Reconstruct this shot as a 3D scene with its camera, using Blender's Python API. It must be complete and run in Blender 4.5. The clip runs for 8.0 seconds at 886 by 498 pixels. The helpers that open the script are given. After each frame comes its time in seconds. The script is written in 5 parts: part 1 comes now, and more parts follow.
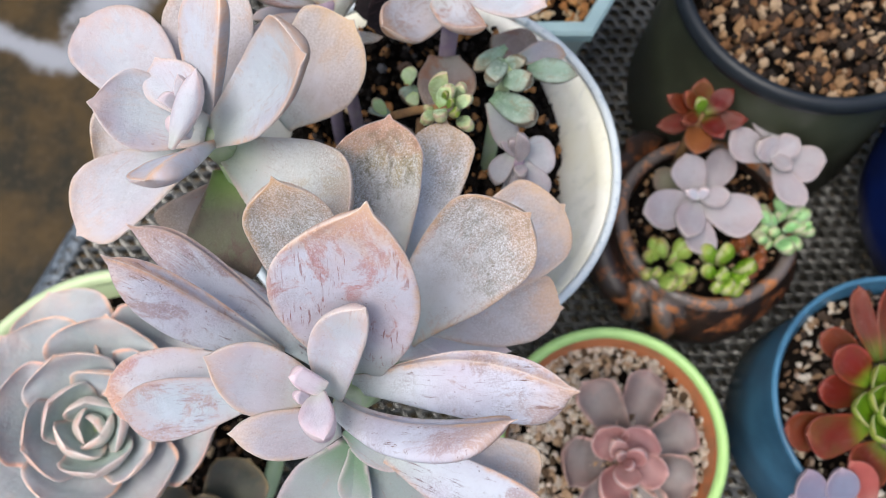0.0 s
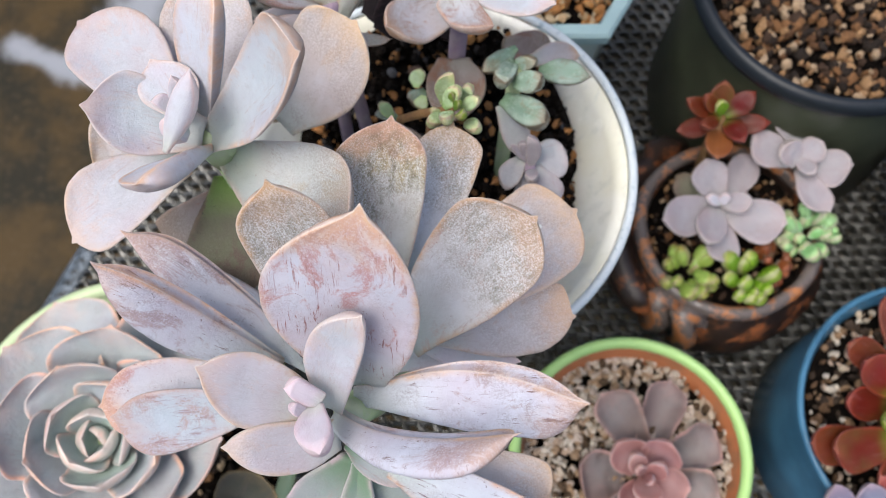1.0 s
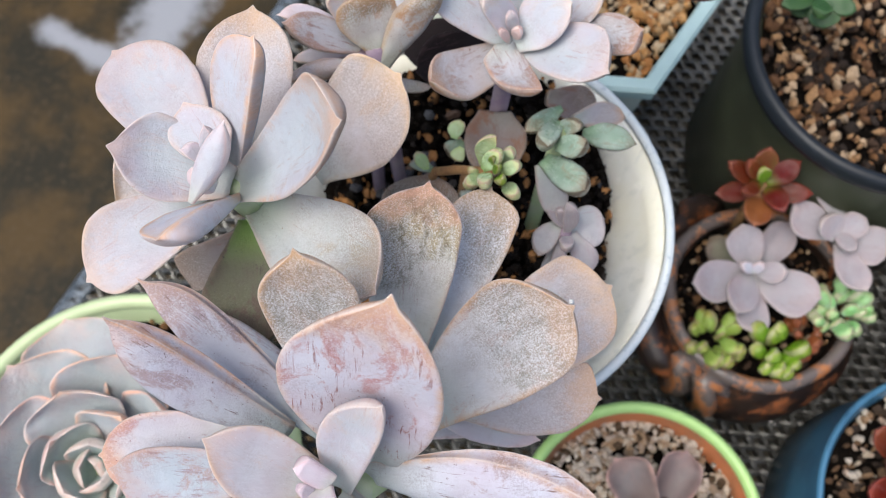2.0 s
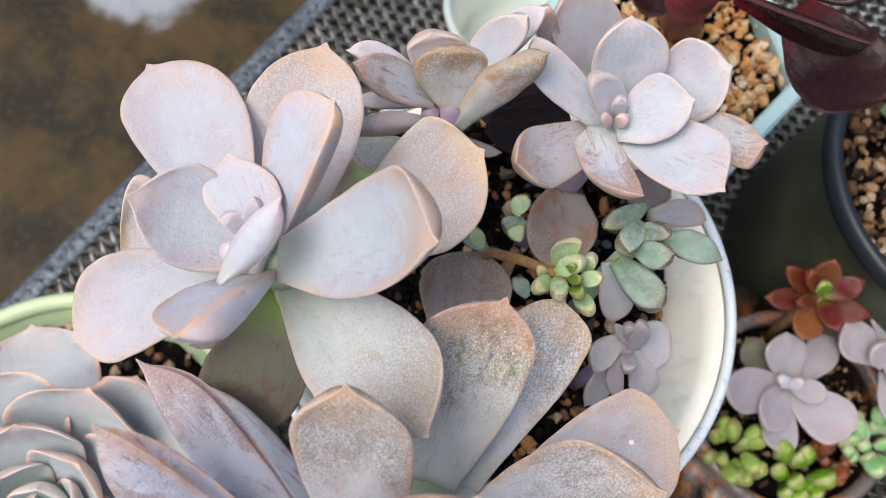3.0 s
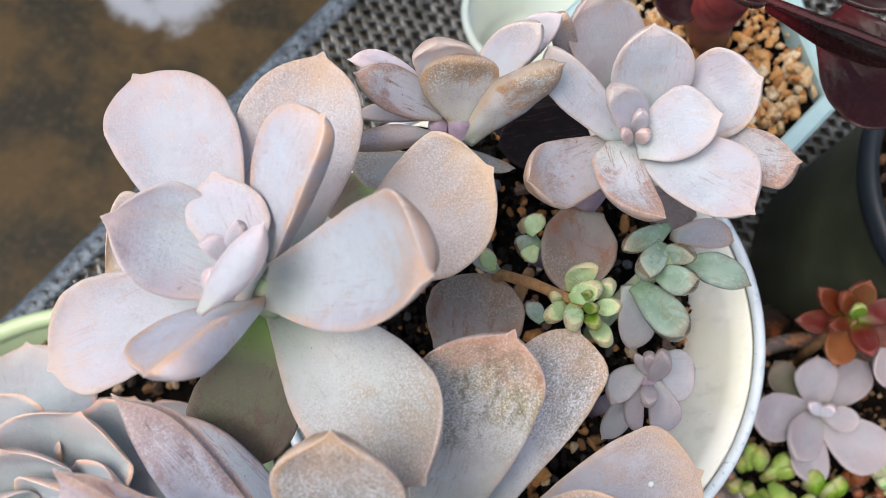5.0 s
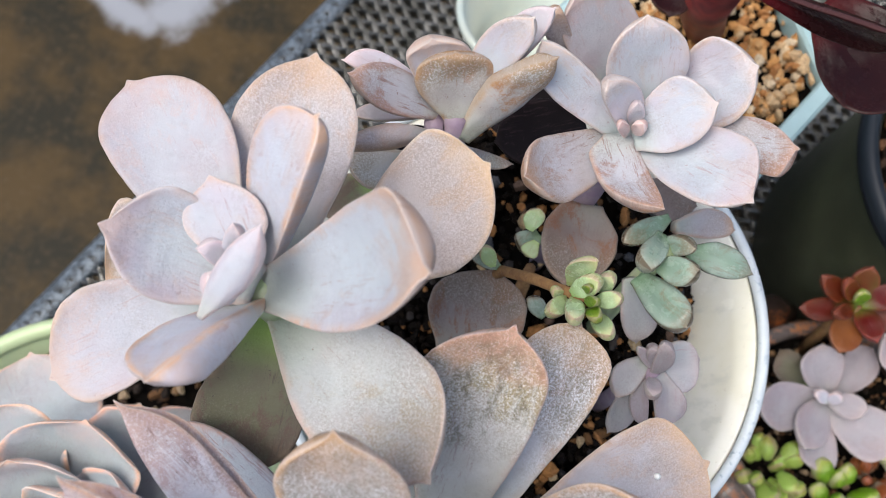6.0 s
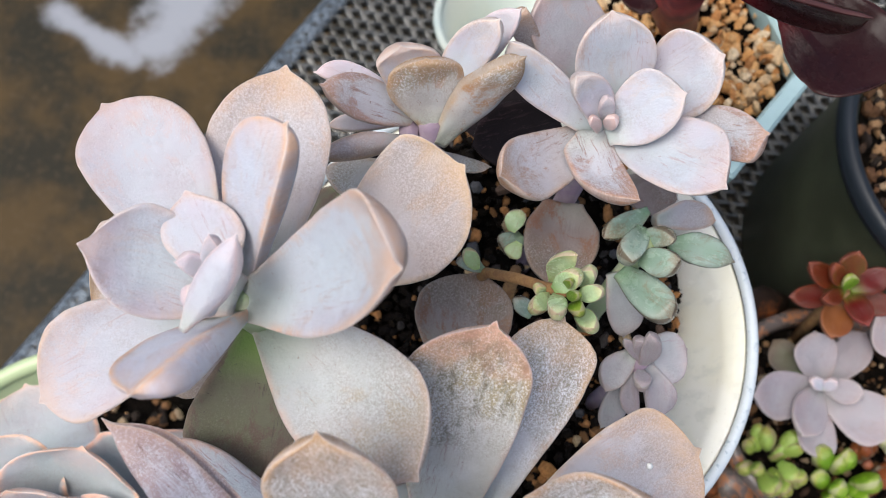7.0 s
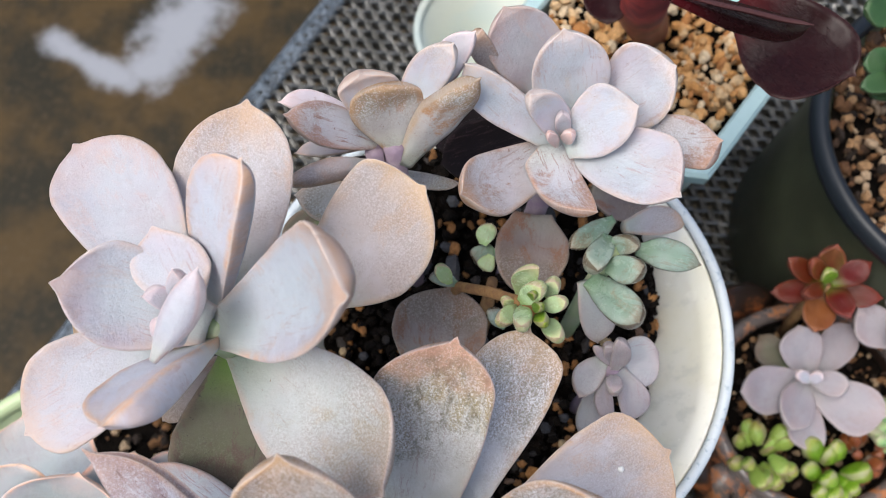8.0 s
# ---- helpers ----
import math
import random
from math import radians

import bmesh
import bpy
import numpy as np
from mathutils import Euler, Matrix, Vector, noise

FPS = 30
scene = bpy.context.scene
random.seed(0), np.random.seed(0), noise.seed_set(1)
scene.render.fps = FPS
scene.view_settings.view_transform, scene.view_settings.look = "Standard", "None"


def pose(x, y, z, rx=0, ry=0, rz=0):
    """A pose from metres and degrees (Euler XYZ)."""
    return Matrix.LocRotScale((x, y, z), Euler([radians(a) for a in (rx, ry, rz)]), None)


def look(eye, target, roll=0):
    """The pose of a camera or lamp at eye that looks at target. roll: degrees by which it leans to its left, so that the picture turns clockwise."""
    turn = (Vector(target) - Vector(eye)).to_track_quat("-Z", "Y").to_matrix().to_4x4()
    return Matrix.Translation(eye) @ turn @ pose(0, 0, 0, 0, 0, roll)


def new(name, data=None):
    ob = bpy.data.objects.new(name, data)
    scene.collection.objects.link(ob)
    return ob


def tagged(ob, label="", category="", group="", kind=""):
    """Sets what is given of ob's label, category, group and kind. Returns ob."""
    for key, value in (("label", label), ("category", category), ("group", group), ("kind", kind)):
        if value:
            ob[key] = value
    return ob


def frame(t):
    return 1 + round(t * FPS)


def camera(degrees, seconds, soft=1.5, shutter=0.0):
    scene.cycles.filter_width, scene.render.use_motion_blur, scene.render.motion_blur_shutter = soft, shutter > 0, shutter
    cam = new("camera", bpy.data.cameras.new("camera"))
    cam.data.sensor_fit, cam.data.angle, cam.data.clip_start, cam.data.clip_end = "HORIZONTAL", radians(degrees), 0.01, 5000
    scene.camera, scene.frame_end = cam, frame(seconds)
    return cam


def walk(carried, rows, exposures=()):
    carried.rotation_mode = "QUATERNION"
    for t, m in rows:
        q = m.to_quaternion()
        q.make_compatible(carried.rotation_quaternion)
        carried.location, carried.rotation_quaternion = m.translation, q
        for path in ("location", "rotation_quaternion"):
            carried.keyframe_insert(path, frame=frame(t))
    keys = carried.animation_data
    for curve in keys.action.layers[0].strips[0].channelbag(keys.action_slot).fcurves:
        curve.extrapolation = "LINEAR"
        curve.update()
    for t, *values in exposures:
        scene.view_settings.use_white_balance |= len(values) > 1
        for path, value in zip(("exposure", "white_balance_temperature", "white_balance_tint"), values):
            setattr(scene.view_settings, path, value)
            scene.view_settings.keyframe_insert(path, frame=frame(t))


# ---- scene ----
cam = camera(50, 8.0, soft=0.6)
cam.data.dof.use_dof = True
cam.data.dof.focus_distance = 0.27
cam.data.dof.aperture_fstop = 19
PATH = [
    (0, pose(0.0375, -0.0825, 0.6318, 18.08, -0.00, -0.00)),
    (0.5, pose(0.0418, -0.0826, 0.6221, 18.60, 1.17, 0.11)),
    (1, pose(0.0446, -0.0804, 0.6196, 18.78, 1.58, 0.29)),
    (1.5, pose(0.0428, -0.0722, 0.6151, 19.12, 1.69, 1.06)),
    (2, pose(0.0381, -0.0554, 0.6132, 19.18, 0.78, 5.26)),
    (2.2, pose(0.0266, -0.0493, 0.6042, 19.43, -0.32, 6.58)),
    (3.3, pose(0.0004, -0.0002, 0.5699, 17.64, -4.60, 15.04)),
    (3.5, pose(0.0001, 0.0007, 0.5665, 17.86, -4.61, 15.07)),
    (4, pose(0.0018, 0.0003, 0.5617, 18.54, -4.16, 14.81)),
    (4.5, pose(0.0039, 0.0029, 0.5596, 18.40, -3.52, 14.79)),
    (6, pose(0.0065, 0.0030, 0.5582, 18.29, -2.25, 13.25)),
    (6.5, pose(0.0082, -0.0003, 0.5583, 18.88, -1.93, 11.56)),
    (7, pose(0.0125, -0.0005, 0.5594, 19.44, -1.24, 10.10)),
    (7.5, pose(0.0173, 0.0002, 0.5636, 19.67, -0.70, 8.72)),
    (8, pose(0.0251, 0.0024, 0.5690, 19.71, 0.30, 7.78)),
]
walk(cam, PATH, exposures=((0.0, 0.77), (8.0, 0.77)))

# ---- light: bright overcast sky over an open yard ----
world = bpy.data.worlds.new("overcast_sky")
world.use_nodes = True
scene.world = world
wn = world.node_tree.nodes
sky = wn.new("ShaderNodeTexSky")
sky.sky_type = 'NISHITA'
sky.sun_disc = False
sky.sun_elevation = radians(72)
sky.sun_rotation = radians(230)
sky.air_density, sky.dust_density, sky.ozone_density = 1.0, 3.5, 1.0
world.node_tree.links.new(sky.outputs[0], wn["Background"].inputs["Color"])
wn["Background"].inputs["Strength"].default_value = 0.115
sun_data = bpy.data.lights.new("sun", 'SUN')
sun_data.energy = 1.65
sun_data.angle = radians(35)
sun_data.color = (1.0, 0.97, 0.92)
sun = new("sun", sun_data)
sun.matrix_world = look((-0.85, -0.6, 2.2), (0, 0, 0))


# ---- materials ----
def nodes_of(name):
    m = bpy.data.materials.new(name)
    m.use_nodes = True
    nt = m.node_tree
    return m, nt, nt.nodes["Principled BSDF"]


def add(nt, kind, **values):
    n = nt.nodes.new(kind)
    for k, v in values.items():
        n.inputs[k].default_value = v
    return n


def mixed(nt, fac, a, b, mode='MIX'):
    """Mix node; fac, a and b are sockets or plain values."""
    n = nt.nodes.new("ShaderNodeMix")
    n.data_type, n.blend_type = 'RGBA', mode
    for sock, v in ((n.inputs[0], fac), (n.inputs[6], a), (n.inputs[7], b)):
        if isinstance(v, bpy.types.NodeSocket):
            nt.links.new(v, sock)
        elif isinstance(v, (tuple, list)):
            sock.default_value = (*v[:3], 1)
        else:
            sock.default_value = v
    return n.outputs[2]


def calc(nt, op, a, b=0.0, c=0.0):
    n = nt.nodes.new("ShaderNodeMath")
    n.operation = op
    for sock, v in zip(n.inputs, (a, b, c)):
        if isinstance(v, bpy.types.NodeSocket):
            nt.links.new(v, sock)
        else:
            sock.default_value = v
    return n.outputs[0]


def band(nt, v, lo, hi, to=1.0):
    n = nt.nodes.new("ShaderNodeMapRange")
    n.interpolation_type = 'SMOOTHSTEP'
    nt.links.new(v, n.inputs[0])
    n.inputs[1].default_value, n.inputs[2].default_value = lo, hi
    n.inputs[3].default_value, n.inputs[4].default_value = 0.0, to
    return n.outputs[0]


def noise_of(nt, vec, scale, detail=4.0, rough=0.55, dist=0.0):
    n = add(nt, "ShaderNodeTexNoise", Scale=scale, Detail=detail, Roughness=rough, Distortion=dist)
    if vec is not None:
        nt.links.new(vec, n.inputs["Vector"])
    return n.outputs[0]


def stretched(nt, vec, s):
    n = nt.nodes.new("ShaderNodeMapping")
    nt.links.new(vec, n.inputs[0])
    n.inputs["Scale"].default_value = s
    return n.outputs[0]


def bumped(nt, b, height, strength, distance):
    n = nt.nodes.new("ShaderNodeBump")
    n.inputs["Strength"].default_value = strength
    n.inputs["Distance"].default_value = distance
    nt.links.new(height, n.inputs["Height"])
    nt.links.new(n.outputs[0], b.inputs["Normal"])


def leaf_skin(name, base, tint, edge, scar=(0.30, 0.17, 0.18), scars=0.35, dust=0.0, foot=(0.36, 0.45, 0.36), foots=0.5,
              edges=0.75, rough=0.40, shine=0.5, waxy=0.16, rusty=None, rusts=0.0, tips=0.35, backs=0.35, grain=0.45, stain=0.5, blot=0.0, outward=0.2):
    """Fleshy leaf: cool waxy bloom blushing towards the margin, coloured tip, ridge and rim, paler foot, rosier back; rust and
    rubbed streaks along its length, specks, and on some a crust of pale granules over a dark film."""
    lum, elum = min(1.0, sum(base) / 1.7), min(1.0, sum(edge) / 1.6)
    if lum > 0.8:
        base, tint = (tuple(c * k for c, k in zip(col, (0.775, 0.815, 0.84))) for col in (base, tint))
    m, nt, b = nodes_of(name)

    def part_of(key, socket):
        n = nt.nodes.new("ShaderNodeAttribute")
        n.attribute_name = key
        return n.outputs[socket]

    v, rim, grow, back, inset = part_of("skin", "Vector"), part_of("rim", "Fac"), part_of("grow", "Fac"), part_of("back", "Fac"), part_of("inset", "Fac")
    info = nt.nodes.new("ShaderNodeObjectInfo")
    rusty = rusty or tuple(0.75 * e for e in edge)
    mid, fine = noise_of(nt, v, 130, 5, 0.6, 0.5), noise_of(nt, v, 1500, 4, 0.8)

    def near_edge(reach, to=1.0):
        return calc(nt, 'MULTIPLY', calc(nt, 'SUBTRACT', 1.0, band(nt, inset, 0.0, reach)), to)

    blushing = calc(nt, 'ADD', band(nt, noise_of(nt, v, 40, 3), 0.36, 0.66, 0.7), calc(nt, 'MULTIPLY', near_edge(0.010), calc(nt, 'MULTIPLY', mid, 0.8)))
    col = mixed(nt, calc(nt, 'MINIMUM', blushing, 1.0), base, tint)
    col = mixed(nt, calc(nt, 'MULTIPLY', back, backs), col, tuple(0.62 * a + 0.26 * c for a, c in zip(tint, rusty)))
    film = tuple(min(1, c * 1.10 + 0.03 * lum) for c in base)
    col = mixed(nt, band(nt, noise_of(nt, v, 75, 6, 0.62, 0.8), 0.46, 0.70, 0.5), col, film)
    col = mixed(nt, band(nt, noise_of(nt, v, 260, 5, 0.7), 0.50, 0.72, 0.22), col, tuple(0.66 * c for c in tint))
    col = mixed(nt, band(nt, calc(nt, 'SUBTRACT', 1.0, grow), 0.60, 1.0, foots), col, foot)
    if rusts:
        patch = calc(nt, 'ADD', noise_of(nt, stretched(nt, v, (55, 95, 95)), 1.0, 8, 0.72, 0.6), calc(nt, 'MULTIPLY_ADD', grow, outward, -0.62 * outward + 0.02))
        patch = calc(nt, 'ADD', patch, calc(nt, 'MULTIPLY_ADD', near_edge(0.006), 0.05, 0.07 * max(0.0, rusts - 0.7)))
        worn = calc(nt, 'MULTIPLY', band(nt, patch, 0.53, 0.64, min(1.0, rusts * 1.15)), band(nt, fine, 0.30, 0.54))
        col = mixed(nt, worn, col, rusty)
    zone = band(nt, noise_of(nt, v, 55, 3), 0.46, 0.60)
    lines = noise_of(nt, stretched(nt, v, (85, 900, 320)), 1.0, 7, 0.75, 0.4)
    col = mixed(nt, calc(nt, 'MULTIPLY', band(nt, lines, 0.55, 0.61, min(1.0, scars * 1.3)), zone), col, scar)
    smear = calc(nt, 'MULTIPLY', band(nt, noise_of(nt, stretched(nt, v, (90, 230, 150)), 1.0, 8, 0.78, 0.5), 0.60, 0.67, min(1.0, scars * 1.2)), band(nt, fine, 0.34, 0.55))
    col = mixed(nt, smear, col, scar)
    if dust:
        patch = band(nt, calc(nt, 'ADD', calc(nt, 'MULTIPLY', noise_of(nt, v, 60, 6, 0.65), 0.9), calc(nt, 'MULTIPLY_ADD', grow, 0.80, -0.40)), 0.30, 0.66)
        bits = noise_of(nt, v, 1750, 4, 0.85, 0.5)
        gap = calc(nt, 'SUBTRACT', 1.0, band(nt, bits, 0.42, 0.55))
        dim = tuple(g * min(1.0, 0.25 + lum) for g in (0.235, 0.20, 0.13))
        col = mixed(nt, calc(nt, 'MULTIPLY', calc(nt, 'MULTIPLY', gap, patch), min(0.95, dust * 0.9)), col, dim)
        crumbs = calc(nt, 'MULTIPLY', band(nt, bits, 0.52, 0.60), patch)
        col = mixed(nt, calc(nt, 'MULTIPLY', crumbs, min(0.9, dust)), col, tuple(min(0.9, 0.82 * c + 0.11 + 0.15 * lum) for c in base))
        if blot:
            dark = calc(nt, 'MULTIPLY', band(nt, noise_of(nt, stretched(nt, v, (95, 190, 120)), 1.0, 7, 0.75), 0.48, 0.60, blot), calc(nt, 'MULTIPLY', band(nt, fine, 0.36, 0.54), patch))
            col = mixed(nt, dark, col, (0.075, 0.068, 0.028))
    far = calc(nt, 'ADD', grow, calc(nt, 'MULTIPLY_ADD', mid, 0.44, -0.22))
    col = mixed(nt, band(nt, far, 0.70, 1.04, tips), col, edge)
    spread = band(nt, noise_of(nt, v, 150, 4, 0.7), 0.30, 0.62)
    col = mixed(nt, calc(nt, 'MULTIPLY', near_edge(0.0030, edges), calc(nt, 'MULTIPLY_ADD', calc(nt, 'MULTIPLY', spread, band(nt, noise_of(nt, v, 45, 3), 0.34, 0.62)), 0.95, 0.10)), col, edge)
    lip = tuple(0.45 * e + 0.20 * c + 0.30 * elum * lum for e, c in zip(edge, base)) if lum > 0.8 else tuple(0.50 * e + 0.46 * elum * elum for e in edge)
    col = mixed(nt, band(nt, rim, 0.55, 0.90, 0.72), col, lip)
    if lum > 0.5:
        soil_mark = calc(nt, 'MULTIPLY', calc(nt, 'MULTIPLY', near_edge(0.005), zone), band(nt, noise_of(nt, v, 520, 7, 0.8), 0.50, 0.62, stain))
        col = mixed(nt, soil_mark, col, tuple(0.45 * c + 0.55 * r for c, r in zip((0.30, 0.19, 0.12), rusty)))
    cover = band(nt, noise_of(nt, v, 75, 4), 0.44, 0.66)
    speck = band(nt, fine, 0.46, 0.57, grain)
    col = mixed(nt, calc(nt, 'MULTIPLY', speck, cover), col, mixed(nt, 0.5, col, tuple(0.30 * c + 0.24 * d for c, d in zip(rusty, base))))
    col = mixed(nt, band(nt, noise_of(nt, v, 430, 5, 0.8), 0.635, 0.68, min(0.85, scars + 0.15)), col, tuple(0.75 * c for c in scar))
    col = mixed(nt, band(nt, noise_of(nt, v, 1300, 3, 0.7), 0.65, 0.70, 0.4), col, tuple(0.5 * c + 0.42 * lum * lum for c in base))
    tone = nt.nodes.new("ShaderNodeHueSaturation")
    nt.links.new(col, tone.inputs["Color"])
    nt.links.new(calc(nt, 'MULTIPLY_ADD', info.outputs["Random"], 0.14, 0.93), tone.inputs["Value"])
    nt.links.new(calc(nt, 'MULTIPLY_ADD', info.outputs["Random"], 0.016, 0.492), tone.inputs["Hue"])
    nt.links.new(tone.outputs[0], b.inputs["Base Color"])
    nt.links.new(calc(nt, 'MULTIPLY_ADD', noise_of(nt, v, 200, 5, 0.7), 0.36, rough - 0.18), b.inputs["Roughness"])
    b.inputs["Specular IOR Level"].default_value = shine
    high = calc(nt, 'ADD', noise_of(nt, v, 75, 4, 0.55), calc(nt, 'MULTIPLY', noise_of(nt, v, 850, 5, 0.8), 0.42))
    if dust:
        high = calc(nt, 'SUBTRACT', high, calc(nt, 'MULTIPLY', calc(nt, 'MULTIPLY', gap, patch), 0.10 * dust))
    bumped(nt, b, high, 0.45, 0.0028)
    b.inputs["Subsurface Weight"].default_value = waxy
    b.inputs["Subsurface Radius"].default_value = (1.0, 0.8, 0.75)
    b.inputs["Subsurface Scale"].default_value = 0.0028
    return m


grey = leaf_skin("lilac_grey_leaf", (0.63, 0.655, 0.69), (0.68, 0.59, 0.64), (0.62, 0.45, 0.35), scars=0.42, scar=(0.40, 0.27, 0.26), rusty=(0.56, 0.40, 0.30), rusts=0.25)
blush = leaf_skin("blush_tinged_leaf", (0.575, 0.56, 0.59), (0.605, 0.505, 0.53), (0.56, 0.38, 0.25), scars=0.28, scar=(0.42, 0.27, 0.24), rusty=(0.55, 0.37, 0.30), rusts=0.3)
pale = leaf_skin("pale_young_leaf", (0.63, 0.62, 0.65), (0.67, 0.55, 0.60), (0.70, 0.50, 0.46), scars=0.2, foot=(0.5, 0.58, 0.46))
tan = leaf_skin("tan_tinged_leaf", (0.66, 0.60, 0.61), (0.62, 0.49, 0.45), (0.62, 0.41, 0.25), scars=0.2, rusty=(0.52, 0.33, 0.22), rusts=0.4, tips=0.65, grain=0.9, dust=0.38)
rosy = leaf_skin("rosy_scratched_leaf", (0.64, 0.62, 0.68), (0.65, 0.54, 0.59), (0.60, 0.38, 0.24), scar=(0.22, 0.07, 0.07), scars=0.7, rusty=(0.40, 0.15, 0.14), rusts=0.65, tips=0.7, grain=0.6, outward=0.3)
streak = leaf_skin("streaked_leaf", (0.66, 0.66, 0.725), (0.59, 0.53, 0.61), (0.58, 0.36, 0.23), scar=(0.15, 0.085, 0.09), scars=0.75, rusty=(0.27, 0.15, 0.135), rusts=0.55, tips=0.45, backs=0.10, grain=0.8, edges=1.1, outward=0.3)
dust = leaf_skin("gritty_leaf", (0.76, 0.74, 0.76), (0.71, 0.66, 0.65), (0.54, 0.31, 0.14), dust=0.85, blot=0.4, rusty=(0.50, 0.28, 0.20), rusts=0.4, tips=0.5, grain=0.6)
coral_dust = leaf_skin("gritty_coral_tipped_leaf", (0.74, 0.72, 0.72), (0.66, 0.63, 0.55), (0.74, 0.40, 0.27), dust=1.0, blot=0.8, rusty=(0.40, 0.32, 0.12), rusts=0.75, tips=0.8, edges=0.2, grain=0.6, foots=0.2, outward=0.5)
rust = leaf_skin("rust_spotted_leaf", (0.54, 0.53, 0.53), (0.48, 0.42, 0.39), (0.40, 0.23, 0.10), rusty=(0.34, 0.15, 0.06), rusts=0.8, dust=0.95, tips=0.3, grain=0.8, scars=0.6, scar=(0.26, 0.15, 0.11), foot=(0.46, 0.50, 0.40), foots=0.6, outward=0.3)
green = leaf_skin("sage_leaf", (0.61, 0.62, 0.60), (0.63, 0.56, 0.54), (0.60, 0.39, 0.28), foot=(0.38, 0.48, 0.28), foots=0.7, scars=0.5, scar=(0.34, 0.24, 0.17), dust=0.6, rusty=(0.42, 0.33, 0.20), rusts=0.45, grain=0.8)
# Olive lower leaves, with the shade under the upper ones in the colour.
shade = leaf_skin("olive_shaded_lower_leaf", (0.105, 0.11, 0.06), (0.10, 0.07, 0.055), (0.24, 0.17, 0.11), foot=(0.17, 0.29, 0.05), foots=1.0, dust=0.3, rusty=(0.10, 0.06, 0.045), rusts=0.9, scars=0.5, scar=(0.04, 0.03, 0.025), waxy=0.05, outward=0.1)
bud = leaf_skin("lilac_pink_bud", (0.64, 0.58, 0.62), (0.66, 0.50, 0.55), (0.60, 0.40, 0.42), scars=0.1, foot=(0.44, 0.50, 0.40), foots=0.5)
fresh = leaf_skin("fresh_green_leaf", (0.20, 0.42, 0.15), (0.27, 0.47, 0.22), (0.45, 0.38, 0.18), scars=0.1, rough=0.32, grain=0.2)
pink = leaf_skin("pink_bud", (0.70, 0.56, 0.54), (0.72, 0.50, 0.45), (0.74, 0.48, 0.42), scars=0.05, foots=0.2)
jade = leaf_skin("jade_leaf", (0.21, 0.32, 0.245), (0.35, 0.43, 0.38), (0.20, 0.12, 0.06), scar=(0.2, 0.11, 0.06), scars=0.3, foot=(0.20, 0.36, 0.15), rusty=(0.20, 0.11, 0.05), rusts=0.45, tips=0.45, rough=0.26, shine=0.6, grain=0.15, edges=0.1, stain=0.0)
# Shade on the left lower leaf is put into this duller slate blue.
slate = leaf_skin("shaded_slate_blue_leaf", (0.44, 0.48, 0.53), (0.47, 0.44, 0.49), (0.46, 0.29, 0.22), scar=(0.22, 0.12, 0.12), scars=0.5, rusty=(0.32, 0.19, 0.16), rusts=0.6, tips=0.5)
blue = leaf_skin("blue_grey_leaf", (0.37, 0.39, 0.40), (0.41, 0.38, 0.40), (0.46, 0.35, 0.30), scars=0.3)
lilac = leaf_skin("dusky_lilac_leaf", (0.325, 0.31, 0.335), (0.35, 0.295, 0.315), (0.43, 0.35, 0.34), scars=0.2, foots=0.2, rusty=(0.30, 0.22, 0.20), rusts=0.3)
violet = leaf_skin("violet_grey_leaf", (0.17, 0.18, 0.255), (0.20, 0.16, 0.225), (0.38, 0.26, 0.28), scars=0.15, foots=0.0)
brown = leaf_skin("brown_old_leaf", (0.25, 0.21, 0.20), (0.19, 0.13, 0.105), (0.30, 0.22, 0.17), scars=0.12, scar=(0.08, 0.05, 0.04), dust=0.8, foots=0.2, rusty=(0.22, 0.10, 0.06), rusts=0.95, grain=0.8, waxy=0.05, outward=0.0)
sedum = leaf_skin("sedum_leaf", (0.63, 0.78, 0.47), (0.55, 0.72, 0.34), (0.62, 0.25, 0.08), scar=(0.45, 0.25, 0.2), scars=0.3, foot=(0.40, 0.60, 0.22), rough=0.26, shine=0.6, grain=0.2, tips=0.3, edges=0.0, stain=0.0)
lime = leaf_skin("lime_leaf", (0.16, 0.31, 0.012), (0.115, 0.235, 0.010), (0.42, 0.40, 0.10), scars=0.05, foot=(0.12, 0.26, 0.02), stain=0.0, edges=0.9)
red = leaf_skin("red_leaf", (0.105, 0.011, 0.006), (0.080, 0.024, 0.007), (0.27, 0.045, 0.025), scars=0.2, foot=(0.11, 0.16, 0.02), foots=0.9, rough=0.34, shine=0.3, waxy=0.02, backs=0.1)
redgreen = leaf_skin("red_tipped_green_leaf", (0.13, 0.014, 0.008), (0.10, 0.050, 0.010), (0.30, 0.045, 0.03), scars=0.1, foot=(0.15, 0.30, 0.02), foots=1.0, rough=0.34, shine=0.3, waxy=0.02, backs=0.1)
rustred = leaf_skin("rust_red_leaf", (0.20, 0.062, 0.016), (0.15, 0.036, 0.010), (0.28, 0.085, 0.035), scars=0.2, waxy=0.02, shine=0.3)
mauve = leaf_skin("brown_mauve_leaf", (0.185, 0.165, 0.16), (0.175, 0.125, 0.115), (0.50, 0.28, 0.24), scars=0.2, foots=0.0, edges=1.4, tips=0.3)
rose = leaf_skin("dusty_rose_leaf", (0.34, 0.20, 0.195), (0.33, 0.14, 0.13), (0.56, 0.30, 0.26), scars=0.2, foots=0.0, edges=1.3)
pinkleaf = leaf_skin("coral_leaf", (0.26, 0.05, 0.04), (0.28, 0.06, 0.045), (0.44, 0.11, 0.08), scars=0.1, foots=0.2)
